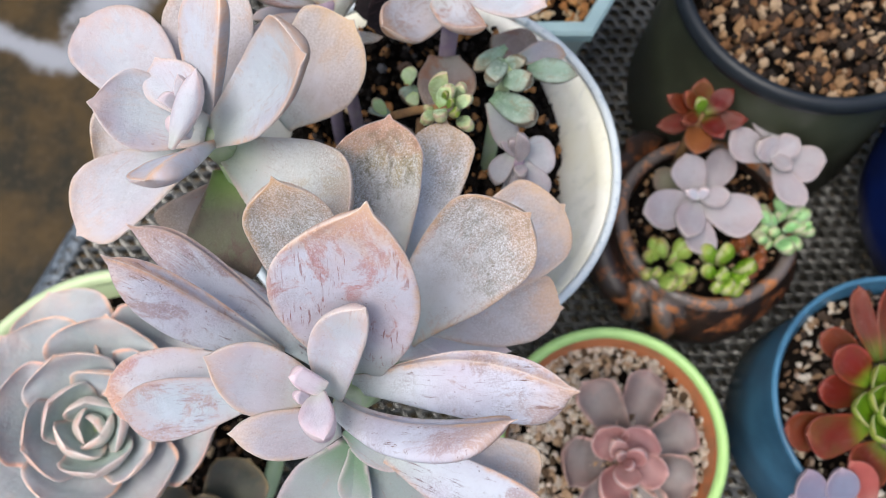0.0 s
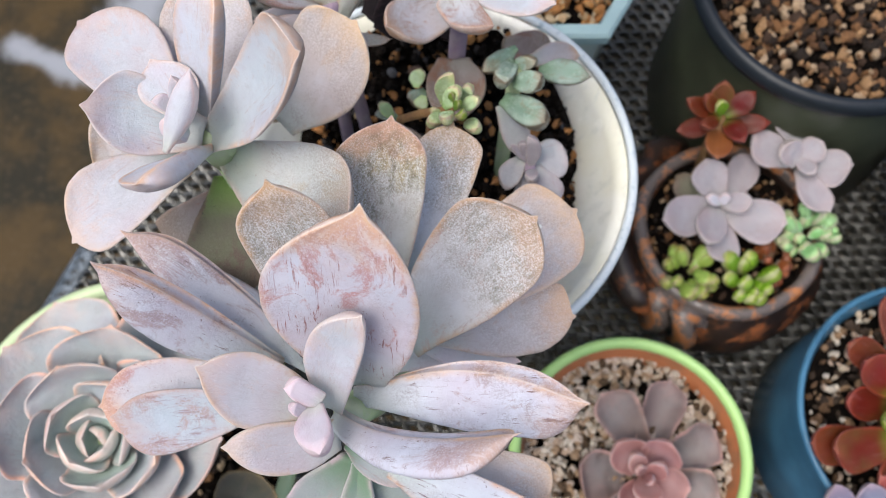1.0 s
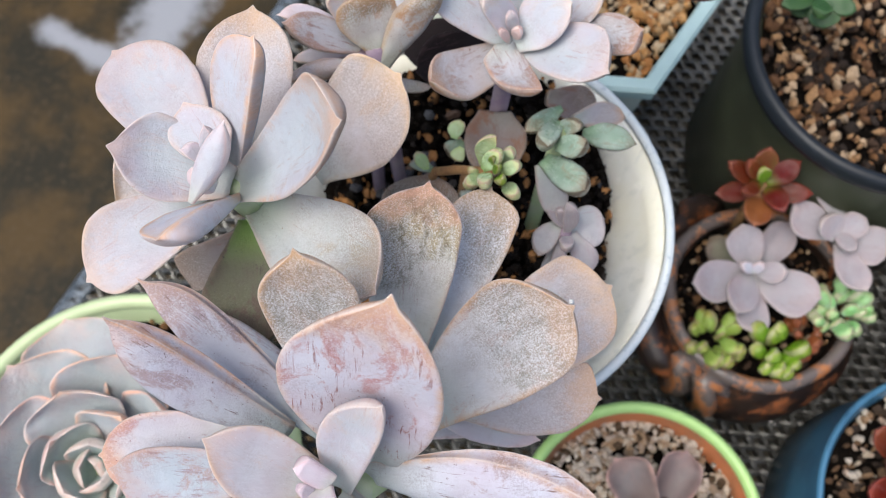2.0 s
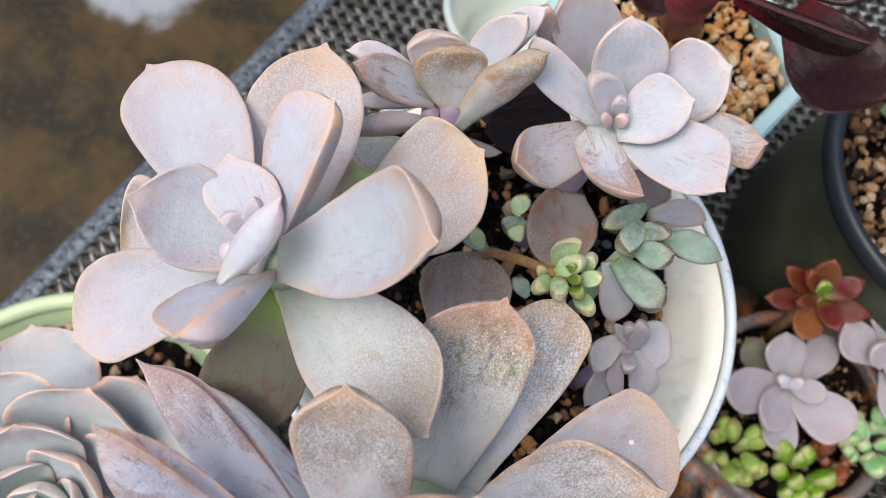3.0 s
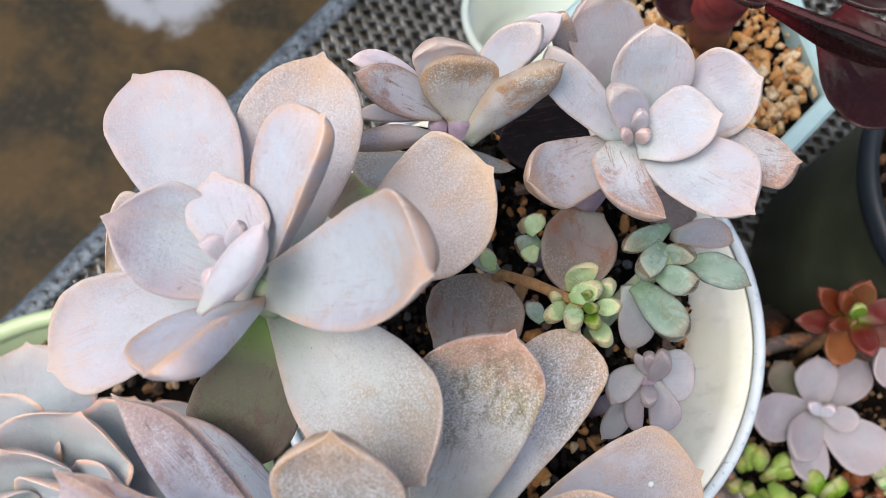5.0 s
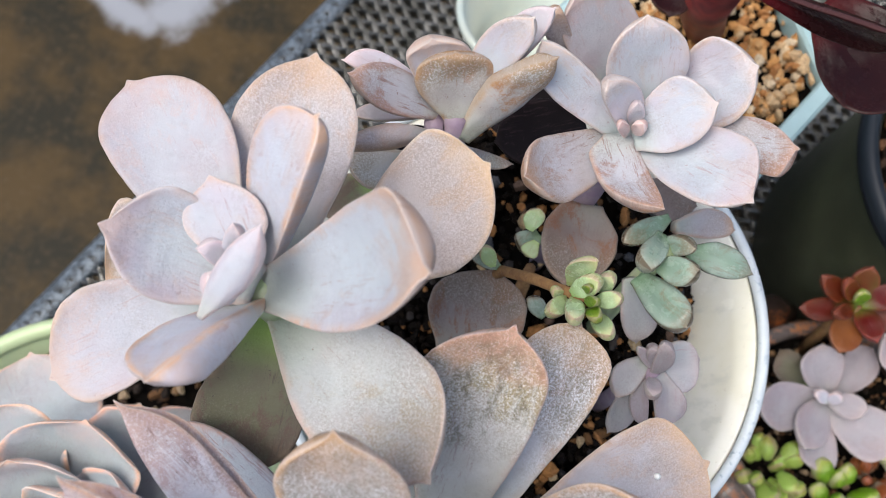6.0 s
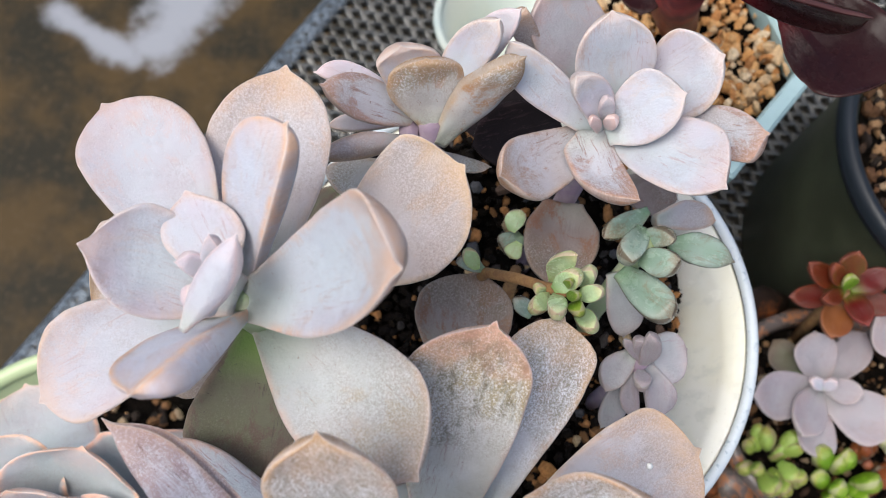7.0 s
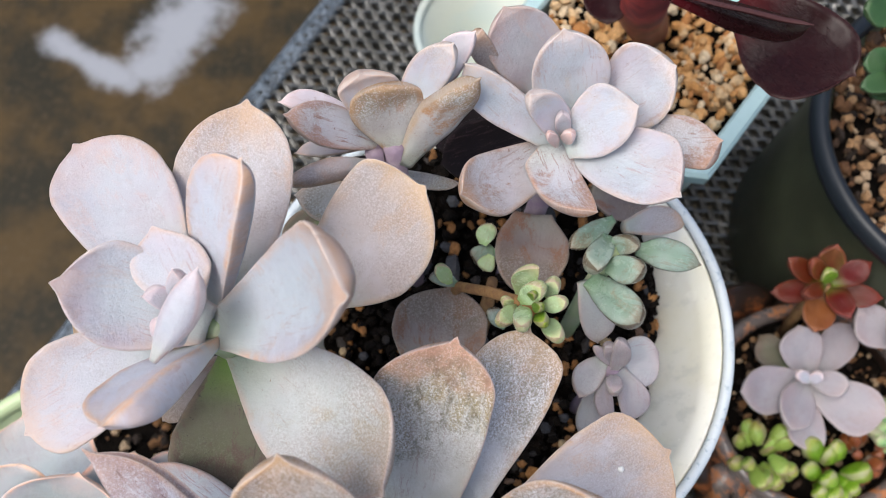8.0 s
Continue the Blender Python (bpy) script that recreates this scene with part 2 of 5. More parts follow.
maroon = leaf_skin("dark_maroon_leaf", (0.015, 0.004, 0.0045), (0.020, 0.005, 0.005), (0.13, 0.05, 0.045), scars=0.0, foot=(0.10, 0.010, 0.010), foots=0.9, rough=0.26, tips=0.0, shine=0.16, waxy=0.0, grain=0.1, edges=0.1, backs=0.0)
green2 = leaf_skin("deep_green_leaf", (0.022, 0.070, 0.016), (0.030, 0.090, 0.022), (0.06, 0.12, 0.04), scars=0.0, foots=0.0, rough=0.4)
frill = leaf_skin("pink_edged_grey_leaf", (0.49, 0.53, 0.53), (0.53, 0.49, 0.51), (0.76, 0.46, 0.33), scars=0.25, foot=(0.42, 0.52, 0.46), foots=0.6, edges=2.0, tips=0.3)
frill_core = leaf_skin("pale_green_heart_leaf", (0.48, 0.58, 0.50), (0.50, 0.54, 0.50), (0.74, 0.50, 0.42), scars=0.05, foot=(0.40, 0.52, 0.42), edges=1.2)
# Near-black, for one plum leaf and for the added fill in gaps.
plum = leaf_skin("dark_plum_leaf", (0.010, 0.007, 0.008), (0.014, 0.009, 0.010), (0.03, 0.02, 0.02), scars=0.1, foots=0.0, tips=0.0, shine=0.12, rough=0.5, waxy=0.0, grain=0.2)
# Tan-edged olive, its base darkened for the shade beneath the rosette.
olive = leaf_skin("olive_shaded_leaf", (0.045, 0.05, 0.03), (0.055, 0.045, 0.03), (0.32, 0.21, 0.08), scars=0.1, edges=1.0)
yellow = leaf_skin("yellow_green_bead_leaf", (0.30, 0.43, 0.09), (0.24, 0.36, 0.06), (0.42, 0.27, 0.08), scars=0.2, foot=(0.20, 0.34, 0.06), rough=0.3, edges=0.0, stain=0.0, tips=0.5)
keeled = leaf_skin("orange_ridged_lilac_leaf", (0.66, 0.67, 0.72), (0.67, 0.61, 0.67), (0.66, 0.42, 0.29), scars=0.4, scar=(0.40, 0.26, 0.28), rusts=0.2, tips=0.35, backs=0.08, edges=1.5)
russet = leaf_skin("russet_patched_leaf", (0.66, 0.64, 0.68), (0.62, 0.54, 0.54), (0.50, 0.27, 0.15), scars=0.6, scar=(0.26, 0.13, 0.10), dust=0.4, rusty=(0.36, 0.20, 0.15), rusts=0.78, tips=0.5, grain=0.8, foot=(0.50, 0.55, 0.46), outward=0.3)
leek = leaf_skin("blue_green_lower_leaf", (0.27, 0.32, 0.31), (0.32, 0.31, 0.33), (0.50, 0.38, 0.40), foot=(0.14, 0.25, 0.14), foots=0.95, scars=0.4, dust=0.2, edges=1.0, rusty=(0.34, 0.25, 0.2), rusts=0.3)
folded = leaf_skin("tan_ridged_lilac_leaf", (0.63, 0.655, 0.69), (0.64, 0.60, 0.66), (0.62, 0.42, 0.29), scars=0.35, scar=(0.36, 0.23, 0.20), rusty=(0.50, 0.33, 0.22), rusts=0.35, tips=0.9, backs=0.3, foot=(0.46, 0.54, 0.36), edges=1.0)


def plain(name, base, other, rough=0.5, scale=60, bump=0.15, depth=0.001, metal=0.0, fine=900, contrast=(0.4, 0.65), coat=0.0):
    """Surface with stains at one scale and grain at another, laid on by object coordinates."""
    m, nt, b = nodes_of(name)
    v = nt.nodes.new("ShaderNodeTexCoord").outputs["Object"]
    col = mixed(nt, band(nt, noise_of(nt, v, scale, 5, 0.6), *contrast), base, other)
    col = mixed(nt, band(nt, noise_of(nt, v, fine, 3, 0.7), 0.55, 0.75, 0.3), col, tuple(c * 0.55 for c in other))
    nt.links.new(col, b.inputs["Base Color"])
    b.inputs["Roughness"].default_value = rough
    b.inputs["Metallic"].default_value = metal
    b.inputs["Specular IOR Level"].default_value = 0.1 if rough > 0.9 else 0.4
    b.inputs["Coat Weight"].default_value = coat
    bumped(nt, b, noise_of(nt, v, fine, 4), bump, depth)
    return m


def chipped(name, base, under, scale=90, amount=(0.55, 0.62), rough=0.35):
    """Paint or glaze worn through to what lies under it."""
    m, nt, b = nodes_of(name)
    v = nt.nodes.new("ShaderNodeTexCoord").outputs["Object"]
    worn = band(nt, noise_of(nt, v, scale, 7, 0.7), *amount)
    tone = mixed(nt, noise_of(nt, v, 25, 3), base, tuple(c * 0.75 for c in base))
    nt.links.new(mixed(nt, worn, tone, under), b.inputs["Base Color"])
    nt.links.new(calc(nt, 'MULTIPLY_ADD', worn, 0.4, rough), b.inputs["Roughness"])
    bumped(nt, b, noise_of(nt, v, scale * 2, 5), 0.25, 0.002)
    return m


def grain_mat(name, colours, rough=0.85):
    """Grains of several colours, one each."""
    m, nt, b = nodes_of(name)
    geo = nt.nodes.new("ShaderNodeNewGeometry")
    ramp = nt.nodes.new("ShaderNodeValToRGB")
    ramp.color_ramp.interpolation = 'CONSTANT'
    while len(ramp.color_ramp.elements) < len(colours):
        ramp.color_ramp.elements.new(0.5)
    for i, (e, c) in enumerate(zip(ramp.color_ramp.elements, colours)):
        e.position = i / len(colours)
        e.color = (*c, 1)
    nt.links.new(geo.outputs["Random Per Island"], ramp.inputs[0])
    v = nt.nodes.new("ShaderNodeTexCoord").outputs["Object"]
    col = mixed(nt, band(nt, noise_of(nt, v, 700, 4, 0.7), 0.35, 0.7, 0.6), ramp.outputs[0], mixed(nt, 0.75, ramp.outputs[0], (0.02, 0.012, 0.006)))
    nt.links.new(col, b.inputs["Base Color"])
    b.inputs["Roughness"].default_value = rough
    b.inputs["Specular IOR Level"].default_value = 0.15
    bumped(nt, b, noise_of(nt, v, 1200, 4), 0.5, 0.001)
    return m


def enamel_mat():
    """Cream enamel, stained in drips down the wall and spotted with soil."""
    m, nt, b = nodes_of("cream_enamel")
    v = nt.nodes.new("ShaderNodeTexCoord").outputs["Object"]
    col = mixed(nt, band(nt, noise_of(nt, v, 26, 4), 0.38, 0.64), (0.86, 0.85, 0.76), (0.80, 0.78, 0.64))
    drips = noise_of(nt, stretched(nt, v, (170, 170, 14)), 1.0, 5, 0.6)
    col = mixed(nt, band(nt, drips, 0.50, 0.68, 0.45), col, (0.62, 0.63, 0.55))
    col = mixed(nt, band(nt, noise_of(nt, v, 420, 6, 0.8), 0.62, 0.70, 0.6), col, (0.42, 0.33, 0.20))
    nt.links.new(col, b.inputs["Base Color"])
    nt.links.new(calc(nt, 'MULTIPLY_ADD', noise_of(nt, v, 60, 4), 0.3, 0.08), b.inputs["Roughness"])
    b.inputs["Coat Weight"].default_value = 0.3
    bumped(nt, b, noise_of(nt, v, 90, 4), 0.08, 0.001)
    return m


enamel = enamel_mat()
enamel_rim = chipped("blue_grey_enamel_rim", (0.70, 0.76, 0.78), (0.34, 0.42, 0.47), 300, (0.54, 0.66), 0.25)
green_plastic = plain("light_green_plastic", (0.40, 0.62, 0.22), (0.36, 0.57, 0.20), 0.32, 30, 0.05, 0.0005)
pale_green_plastic = plain("pale_green_plastic", (0.52, 0.62, 0.36), (0.48, 0.58, 0.33), 0.32, 30, 0.05, 0.0005)
clay_stain = plain("clay_stained_plastic", (0.48, 0.17, 0.07), (0.30, 0.14, 0.07), 0.6, 45, 0.2)
blue_plastic = plain("blue_plastic", (0.055, 0.165, 0.27), (0.035, 0.11, 0.19), 0.35, 30, 0.05, 0.0005)
navy_glaze = plain("navy_glaze", (0.0020, 0.006, 0.042), (0.004, 0.014, 0.085), 0.32, 30, 0.05)
moss_plastic = plain("grey_green_plastic", (0.060, 0.068, 0.042), (0.036, 0.041, 0.025), 0.38, 20, 0.08)
slate_plastic = plain("slate_grey_plastic", (0.010, 0.014, 0.019), (0.007, 0.010, 0.014), 0.45, 30, 0.08)
teal_glaze = plain("pale_teal_glaze", (0.36, 0.50, 0.50), (0.32, 0.45, 0.45), 0.35, 30, 0.06)
cream_glaze = plain("cream_teal_wall", (0.44, 0.47, 0.41), (0.40, 0.46, 0.43), 0.4, 25, 0.06)
terracotta = chipped("weathered_dark_terracotta", (0.026, 0.015, 0.011), (0.32, 0.10, 0.03), 55, (0.50, 0.66), 0.40)
clay_rim = chipped("worn_clay_rim", (0.15, 0.125, 0.115), (0.40, 0.15, 0.05), 85, (0.48, 0.60), 0.25)
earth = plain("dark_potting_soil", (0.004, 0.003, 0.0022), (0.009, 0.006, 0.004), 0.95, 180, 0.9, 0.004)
mesh_metal = plain("grey_mesh", (0.125, 0.125, 0.12), (0.04, 0.04, 0.036), 0.30, 60, 0.3, metal=0.6)
# Sheen of the bent mesh edge is put into this paler blue-grey.
strip_metal = plain("pale_sheen_edge_metal", (0.15, 0.18, 0.21), (0.05, 0.06, 0.07), 0.4, 330, 0.4, metal=0.2, contrast=(0.35, 0.6))
stem_green = plain("pale_green_stem", (0.38, 0.48, 0.26), (0.42, 0.46, 0.32), 0.5, 80, 0.2)
stem_mauve = plain("mauve_stem", (0.27, 0.20, 0.27), (0.33, 0.27, 0.30), 0.6, 90, 0.3)
stem_brown = plain("brown_ridged_stem", (0.30, 0.17, 0.07), (0.22, 0.11, 0.05), 0.7, 300, 0.6)
akadama = grain_mat("akadama_grains", ((0.52, 0.26, 0.09), (0.60, 0.34, 0.14), (0.66, 0.52, 0.34), (0.44, 0.20, 0.07), (0.58, 0.40, 0.22)))
pumice_pale = grain_mat("pale_pumice_grains", ((0.56, 0.46, 0.36), (0.40, 0.27, 0.17), (0.64, 0.57, 0.48), (0.46, 0.34, 0.25), (0.52, 0.45, 0.38), (0.10, 0.065, 0.04), (0.60, 0.50, 0.42)))
pumice = grain_mat("pumice_grains", ((0.50, 0.42, 0.32), (0.30, 0.19, 0.11), (0.58, 0.52, 0.44), (0.12, 0.07, 0.04), (0.42, 0.32, 0.25), (0.05, 0.035, 0.025), (0.03, 0.022, 0.018)))
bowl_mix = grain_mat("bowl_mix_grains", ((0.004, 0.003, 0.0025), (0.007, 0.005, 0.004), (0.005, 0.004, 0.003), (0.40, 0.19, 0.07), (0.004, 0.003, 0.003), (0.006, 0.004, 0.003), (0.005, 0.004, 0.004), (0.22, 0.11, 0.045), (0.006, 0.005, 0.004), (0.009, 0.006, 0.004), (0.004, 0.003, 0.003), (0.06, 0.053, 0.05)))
loose_mix = grain_mat("loose_grit_grains", ((0.52, 0.24, 0.08), (0.10, 0.10, 0.105), (0.58, 0.42, 0.24), (0.06, 0.06, 0.065), (0.44, 0.20, 0.07), (0.16, 0.10, 0.07)))
bark_mix = grain_mat("bark_mix_grains", ((0.20, 0.10, 0.045), (0.34, 0.20, 0.10), (0.05, 0.03, 0.02), (0.42, 0.30, 0.19), (0.12, 0.06, 0.03), (0.03, 0.022, 0.018), (0.02, 0.015, 0.012)))


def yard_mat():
    """Wet brown concrete, with the sky's pale reflection painted into its colour."""
    m, nt, b = nodes_of("wet_concrete")
    v = nt.nodes.new("ShaderNodeTexCoord").outputs["Object"]
    col = mixed(nt, band(nt, noise_of(nt, v, 9, 6, 0.65), 0.38, 0.62), (0.056, 0.033, 0.008), (0.013, 0.0105, 0.0035))
    col = mixed(nt, band(nt, noise_of(nt, v, 90, 5, 0.7), 0.5, 0.7, 0.5), col, (0.075, 0.050, 0.024))
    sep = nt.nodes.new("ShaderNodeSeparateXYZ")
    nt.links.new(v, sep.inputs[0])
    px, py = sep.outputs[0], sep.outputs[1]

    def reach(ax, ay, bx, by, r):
        """How far within r of a straight run of the painted reflection the place lies."""
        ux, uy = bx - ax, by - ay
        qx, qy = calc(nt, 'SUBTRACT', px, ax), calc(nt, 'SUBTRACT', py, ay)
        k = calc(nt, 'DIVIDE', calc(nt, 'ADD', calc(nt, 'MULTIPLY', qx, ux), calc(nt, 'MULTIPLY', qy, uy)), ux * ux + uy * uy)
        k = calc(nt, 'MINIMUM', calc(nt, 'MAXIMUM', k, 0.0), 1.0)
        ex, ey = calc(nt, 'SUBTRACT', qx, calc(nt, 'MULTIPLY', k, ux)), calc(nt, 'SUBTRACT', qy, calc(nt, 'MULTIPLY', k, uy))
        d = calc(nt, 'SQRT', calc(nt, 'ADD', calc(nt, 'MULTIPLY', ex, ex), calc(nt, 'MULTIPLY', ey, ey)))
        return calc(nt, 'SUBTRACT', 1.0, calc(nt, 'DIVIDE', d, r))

    # The sky mirrored in the wet ground, painted on as a pale patch.
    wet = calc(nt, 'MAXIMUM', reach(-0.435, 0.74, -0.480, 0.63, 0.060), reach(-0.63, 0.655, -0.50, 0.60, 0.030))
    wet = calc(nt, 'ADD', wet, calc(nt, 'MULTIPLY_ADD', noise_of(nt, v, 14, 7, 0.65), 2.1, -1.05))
    sky_patch = band(nt, wet, 0.0, 0.8)
    col = mixed(nt, sky_patch, col, (0.27, 0.28, 0.30))
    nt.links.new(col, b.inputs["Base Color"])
    nt.links.new(calc(nt, 'MULTIPLY_ADD', sky_patch, -0.40, 0.62), b.inputs["Roughness"])
    b.inputs["Specular IOR Level"].default_value = 0.25
    bumped(nt, b, noise_of(nt, v, 60, 5), 0.2, 0.004)
    return m


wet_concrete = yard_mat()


# ---- mesh helpers ----
def empty_at(name, x, y, z):
    ob = new(name)
    ob.empty_display_size = 0.01
    ob.location = (x, y, z)
    return ob


def from_lists(name, verts, faces, material, parent=None, label="", smooth=True):
    """One mesh object; verts are in world metres, kept relative to its thing's origin."""
    me = bpy.data.meshes.new(name)
    o = Vector((0, 0, 0))
    p = parent
    while p is not None:
        o += p.location
        p = p.parent
    me.from_pydata([(x - o.x, y - o.y, z - o.z) for x, y, z in verts], [], faces)
    if smooth:
        me.polygons.foreach_set("use_smooth", [True] * len(me.polygons))
    me.materials.append(material)
    ob = new(name, me)
    if parent is not None:
        ob.parent = parent
    if label:
        ob["label"] = label
    return ob


LEAF_ROWS, LEAF_RING = 28, 30
leaf_count = [0]


def leaf(plant, base, tip, across, left, right, mat=None, wb=0.42, pt=1.25, th=0.0058, cup=0.22, bend=0.0, flank=None, sweep=0.0, frill=0.0, name="leaf", label=""):
    """A fleshy spoon leaf from base to tip, whose face is spanned by the way across. left, right: where along its length
    (0 to 1) each half is widest, and that width; bend: its arch along the face's normal, as a share of its length; cup: how far
    its margins rise; pt: 1 rounds the end, 2 points it; wb: the foot's width as a share of the greatest. flank: a boat-shaped
    leaf that shows its side too: that side (1 or -1), and where its margin runs at the foot and at the tip (-1 to 1). sweep: its bow along the way across, as a share of
    its length; frill: how far its margins wave."""
    leaf_count[0] += 1
    seed = leaf_count[0] * 7.31
    b, t, sd = (np.array(v, float) for v in (base, tip, across))
    chord = t - b
    length = np.linalg.norm(chord)
    sd = sd / np.linalg.norm(sd)
    n = np.cross(chord, sd)
    n /= np.linalg.norm(n)
    half = (left[1] + right[1]) / 2
    th = min(th, half * 1.7)
    plump = min(1.0, max(0.0, (th / half - 0.45) / 0.4))
    k = np.arange(LEAF_ROWS + 1) / LEAF_ROWS
    us = 1 - (1 - k) ** 1.35
    R, m = LEAF_RING, LEAF_ROWS

    def reach(u, at, w):
        if u < at:
            p = wb + (1 - wb) * math.sin(math.pi / 2 * u / at) ** 1.35
        else:
            q = min((u - at) / (0.968 - at), 1.0)
            p = max(1 - q ** 2.4, 0.0) ** (0.5 * pt)
            if u > 0.90:
                p = max(p, min(0.26, 0.0048 / w) * ((1 - u) / 0.10) ** 0.8)
        return max(w * p * (1 + 0.045 * noise.noise((u * 3.1, seed, at)) + 0.014 * noise.noise((u * 15, seed, at + 4))), 0.00012)

    def spoon(u, w, thick):
        """The section of a spoon leaf: place across (-1 to 1), height, way in from the margin, how far it is the back."""
        for j in range(R):
            a = 2 * math.pi * j / R
            ca, sa = math.cos(a), math.sin(a)
            x = math.copysign(abs(ca) ** 0.8, ca)
            z = math.copysign(abs(sa) ** 0.8, sa) * thick * (0.32 if sa > 0 else 0.68) * plump
            lip = math.copysign(min(1.0, 2.2 * abs(sa)), sa) * min(0.0009, 0.14 * w)
            z += (1 - plump) * ((0.12 * thick * (1 - x * x) if sa > 0 else -0.60 * thick * (1 - abs(x) ** 2.2)) + lip)
            z += cup * w * (abs(x) ** 2.4 - 0.30)
            if sa > 0:
                z -= 0.16 * w * math.exp(-(x / 0.28) ** 2) * (1 - u) ** 1.5 * sa
            yield x, z, w * (1 - abs(x)), max(0.0, min(1.0, 0.5 - 1.2 * sa))

    def boat(u, w):
        """The section of a thick keeled leaf: a hollow face up to the margin's ridge, and a rounded side beyond it."""
        s = flank[0]
        r = flank[1] + (flank[2] - flank[1]) * u
        high, low = 0.24 * w, 0.30 * w
        nf, ns = 11, 8
        face = []
        for i in range(nf):
            q = (i + 0.3) / (nf - 0.4)
            x = -s + (r + s) * q
            face.append((x, high * math.sin(q * math.pi / 2) ** 1.4 - 0.14 * w * math.sin(math.pi * q) * (1 - 0.4 * u), min(w * abs(r - x), w * abs(x + s)), 0.0))
        side = []
        for i in range(ns):
            q = (i + 0.25) / (ns - 0.25)
            x = r + (s - r) * math.sin(q * math.pi / 2)
            side.append((x, high - (high + low) * (1 - math.cos(q * math.pi / 2)), 1.2 * w * abs(x - r), min(1.0, 0.35 + q)))
        under = []
        for i in range(R - nf - ns):
            p = (i + 0.6) / (R - nf - ns)
            x = s * math.cos(math.pi * p)
            under.append((x, -low * (1 - p) - 0.42 * w * math.sin(math.pi * p), 0.004, 1.0))
        ring = side[::-1] + face[::-1] + under[::-1]
        return ring if s < 0 else ring[::-1]

    verts, rims, grows, backs, insets, skins = [], [], [], [], [], []
    for u in us:
        wl, wr = reach(u, *left), reach(u, *right)
        w = (wl + wr) / 2
        c = b + chord * u + (n * bend + sd * sweep) * (length * 4 * u * (1 - u))
        thick = min(th * min(1.0, 0.25 + 1.5 * w / half) * (0.75 + 0.25 * math.sin(math.pi * u)), w * 1.9)
        for x, z, inset, back in (boat(u, w) if flank else spoon(u, w, thick)):
            z += 0.08 * w * noise.noise((u * 3, x * 1.3, seed)) + 0.018 * w * noise.noise((u * 10, x * 4, seed + 5)) + frill * w * x * x * noise.noise((u * 5.5, x * 0.8, seed + 2))
            y = (wr - wl) / 2 + x * w
            verts.append(tuple(c + sd * y + n * z))
            inset = min(inset, (1 - u) * length * 0.8)
            rims.append(math.exp(-inset * max(1.0, 0.012 / half) ** 0.5 / 0.0009))
            insets.append(inset * max(1.0, 0.012 / half))
            grows.append(u)
            backs.append(back)
            skins.append((u * length + seed, y + seed * 0.37, 0.3 * z + seed * 0.11))
    faces = [(i * R + j, i * R + (j + 1) % R, (i + 1) * R + (j + 1) % R, (i + 1) * R + j) for i in range(m) for j in range(R)]
    faces.append(tuple(range(R - 1, -1, -1)))
    faces.append(tuple(m * R + j for j in range(R)))
    ob = from_lists(name, verts, faces, mat or grey, plant, label)
    me = ob.data
    for key, vals in (("rim", rims), ("grow", grows), ("back", backs), ("inset", insets)):
        me.attributes.new(key, 'FLOAT', 'POINT').data.foreach_set("value", vals)
    me.attributes.new("skin", 'FLOAT_VECTOR', 'POINT').data.foreach_set("vector", [c for v in skins for c in v])
    return ob


def tube(name, pts, radii, material, parent=None, label="", ring=12):
    """A stem through the points."""
    P = [Vector(p) for p in pts]
    verts, faces = [], []
    for i, p in enumerate(P):
        d = (P[min(i + 1, len(P) - 1)] - P[max(i - 1, 0)]).normalized()
        a = d.orthogonal().normalized()
        b = d.cross(a)
        for j in range(ring):
            w = 2 * math.pi * j / ring
            verts.append(tuple(p + (a * math.cos(w) + b * math.sin(w)) * radii[i] * (1 + 0.06 * noise.noise((i * 0.7, j * 0.9, 3)))))
    for i in range(len(P) - 1):
        for j in range(ring):
            faces.append((i * ring + j, i * ring + (j + 1) % ring, (i + 1) * ring + (j + 1) % ring, (i + 1) * ring + j))
    faces += [tuple(range(ring - 1, -1, -1)), tuple((len(P) - 1) * ring + j for j in range(ring))]
    return from_lists(name, verts, faces, material, parent, label)


def lathe(name, cx, cy, profile, material, parent=None, label="", seg=96, wave=0.0):
    """A body of revolution from (radius, z) pairs, first to last."""
    verts, faces = [], []
    for i in range(seg):
        a = 2 * math.pi * i / seg
        k = 1 + wave * noise.noise((math.cos(a) * 1.5, math.sin(a) * 1.5, 7))
        verts += [(cx + r * k * math.cos(a), cy + r * k * math.sin(a), z) for r, z in profile]
    m = len(profile)
    for i in range(seg):
        for j in range(m - 1):
            faces.append((i * m + j, ((i + 1) % seg) * m + j, ((i + 1) % seg) * m + j + 1, i * m + j + 1))
    return from_lists(name, verts, faces, material, parent, label)


def rounded_rim(r0, r1, z, h):
    """A rolled lip between two radii, its crown at z."""
    c, w = (r0 + r1) / 2, (r1 - r0) / 2
    return [(c + w * math.cos(a), z - h / 2 + h / 2 * math.sin(a)) for a in (2 * math.pi * k / 16 for k in range(17))]


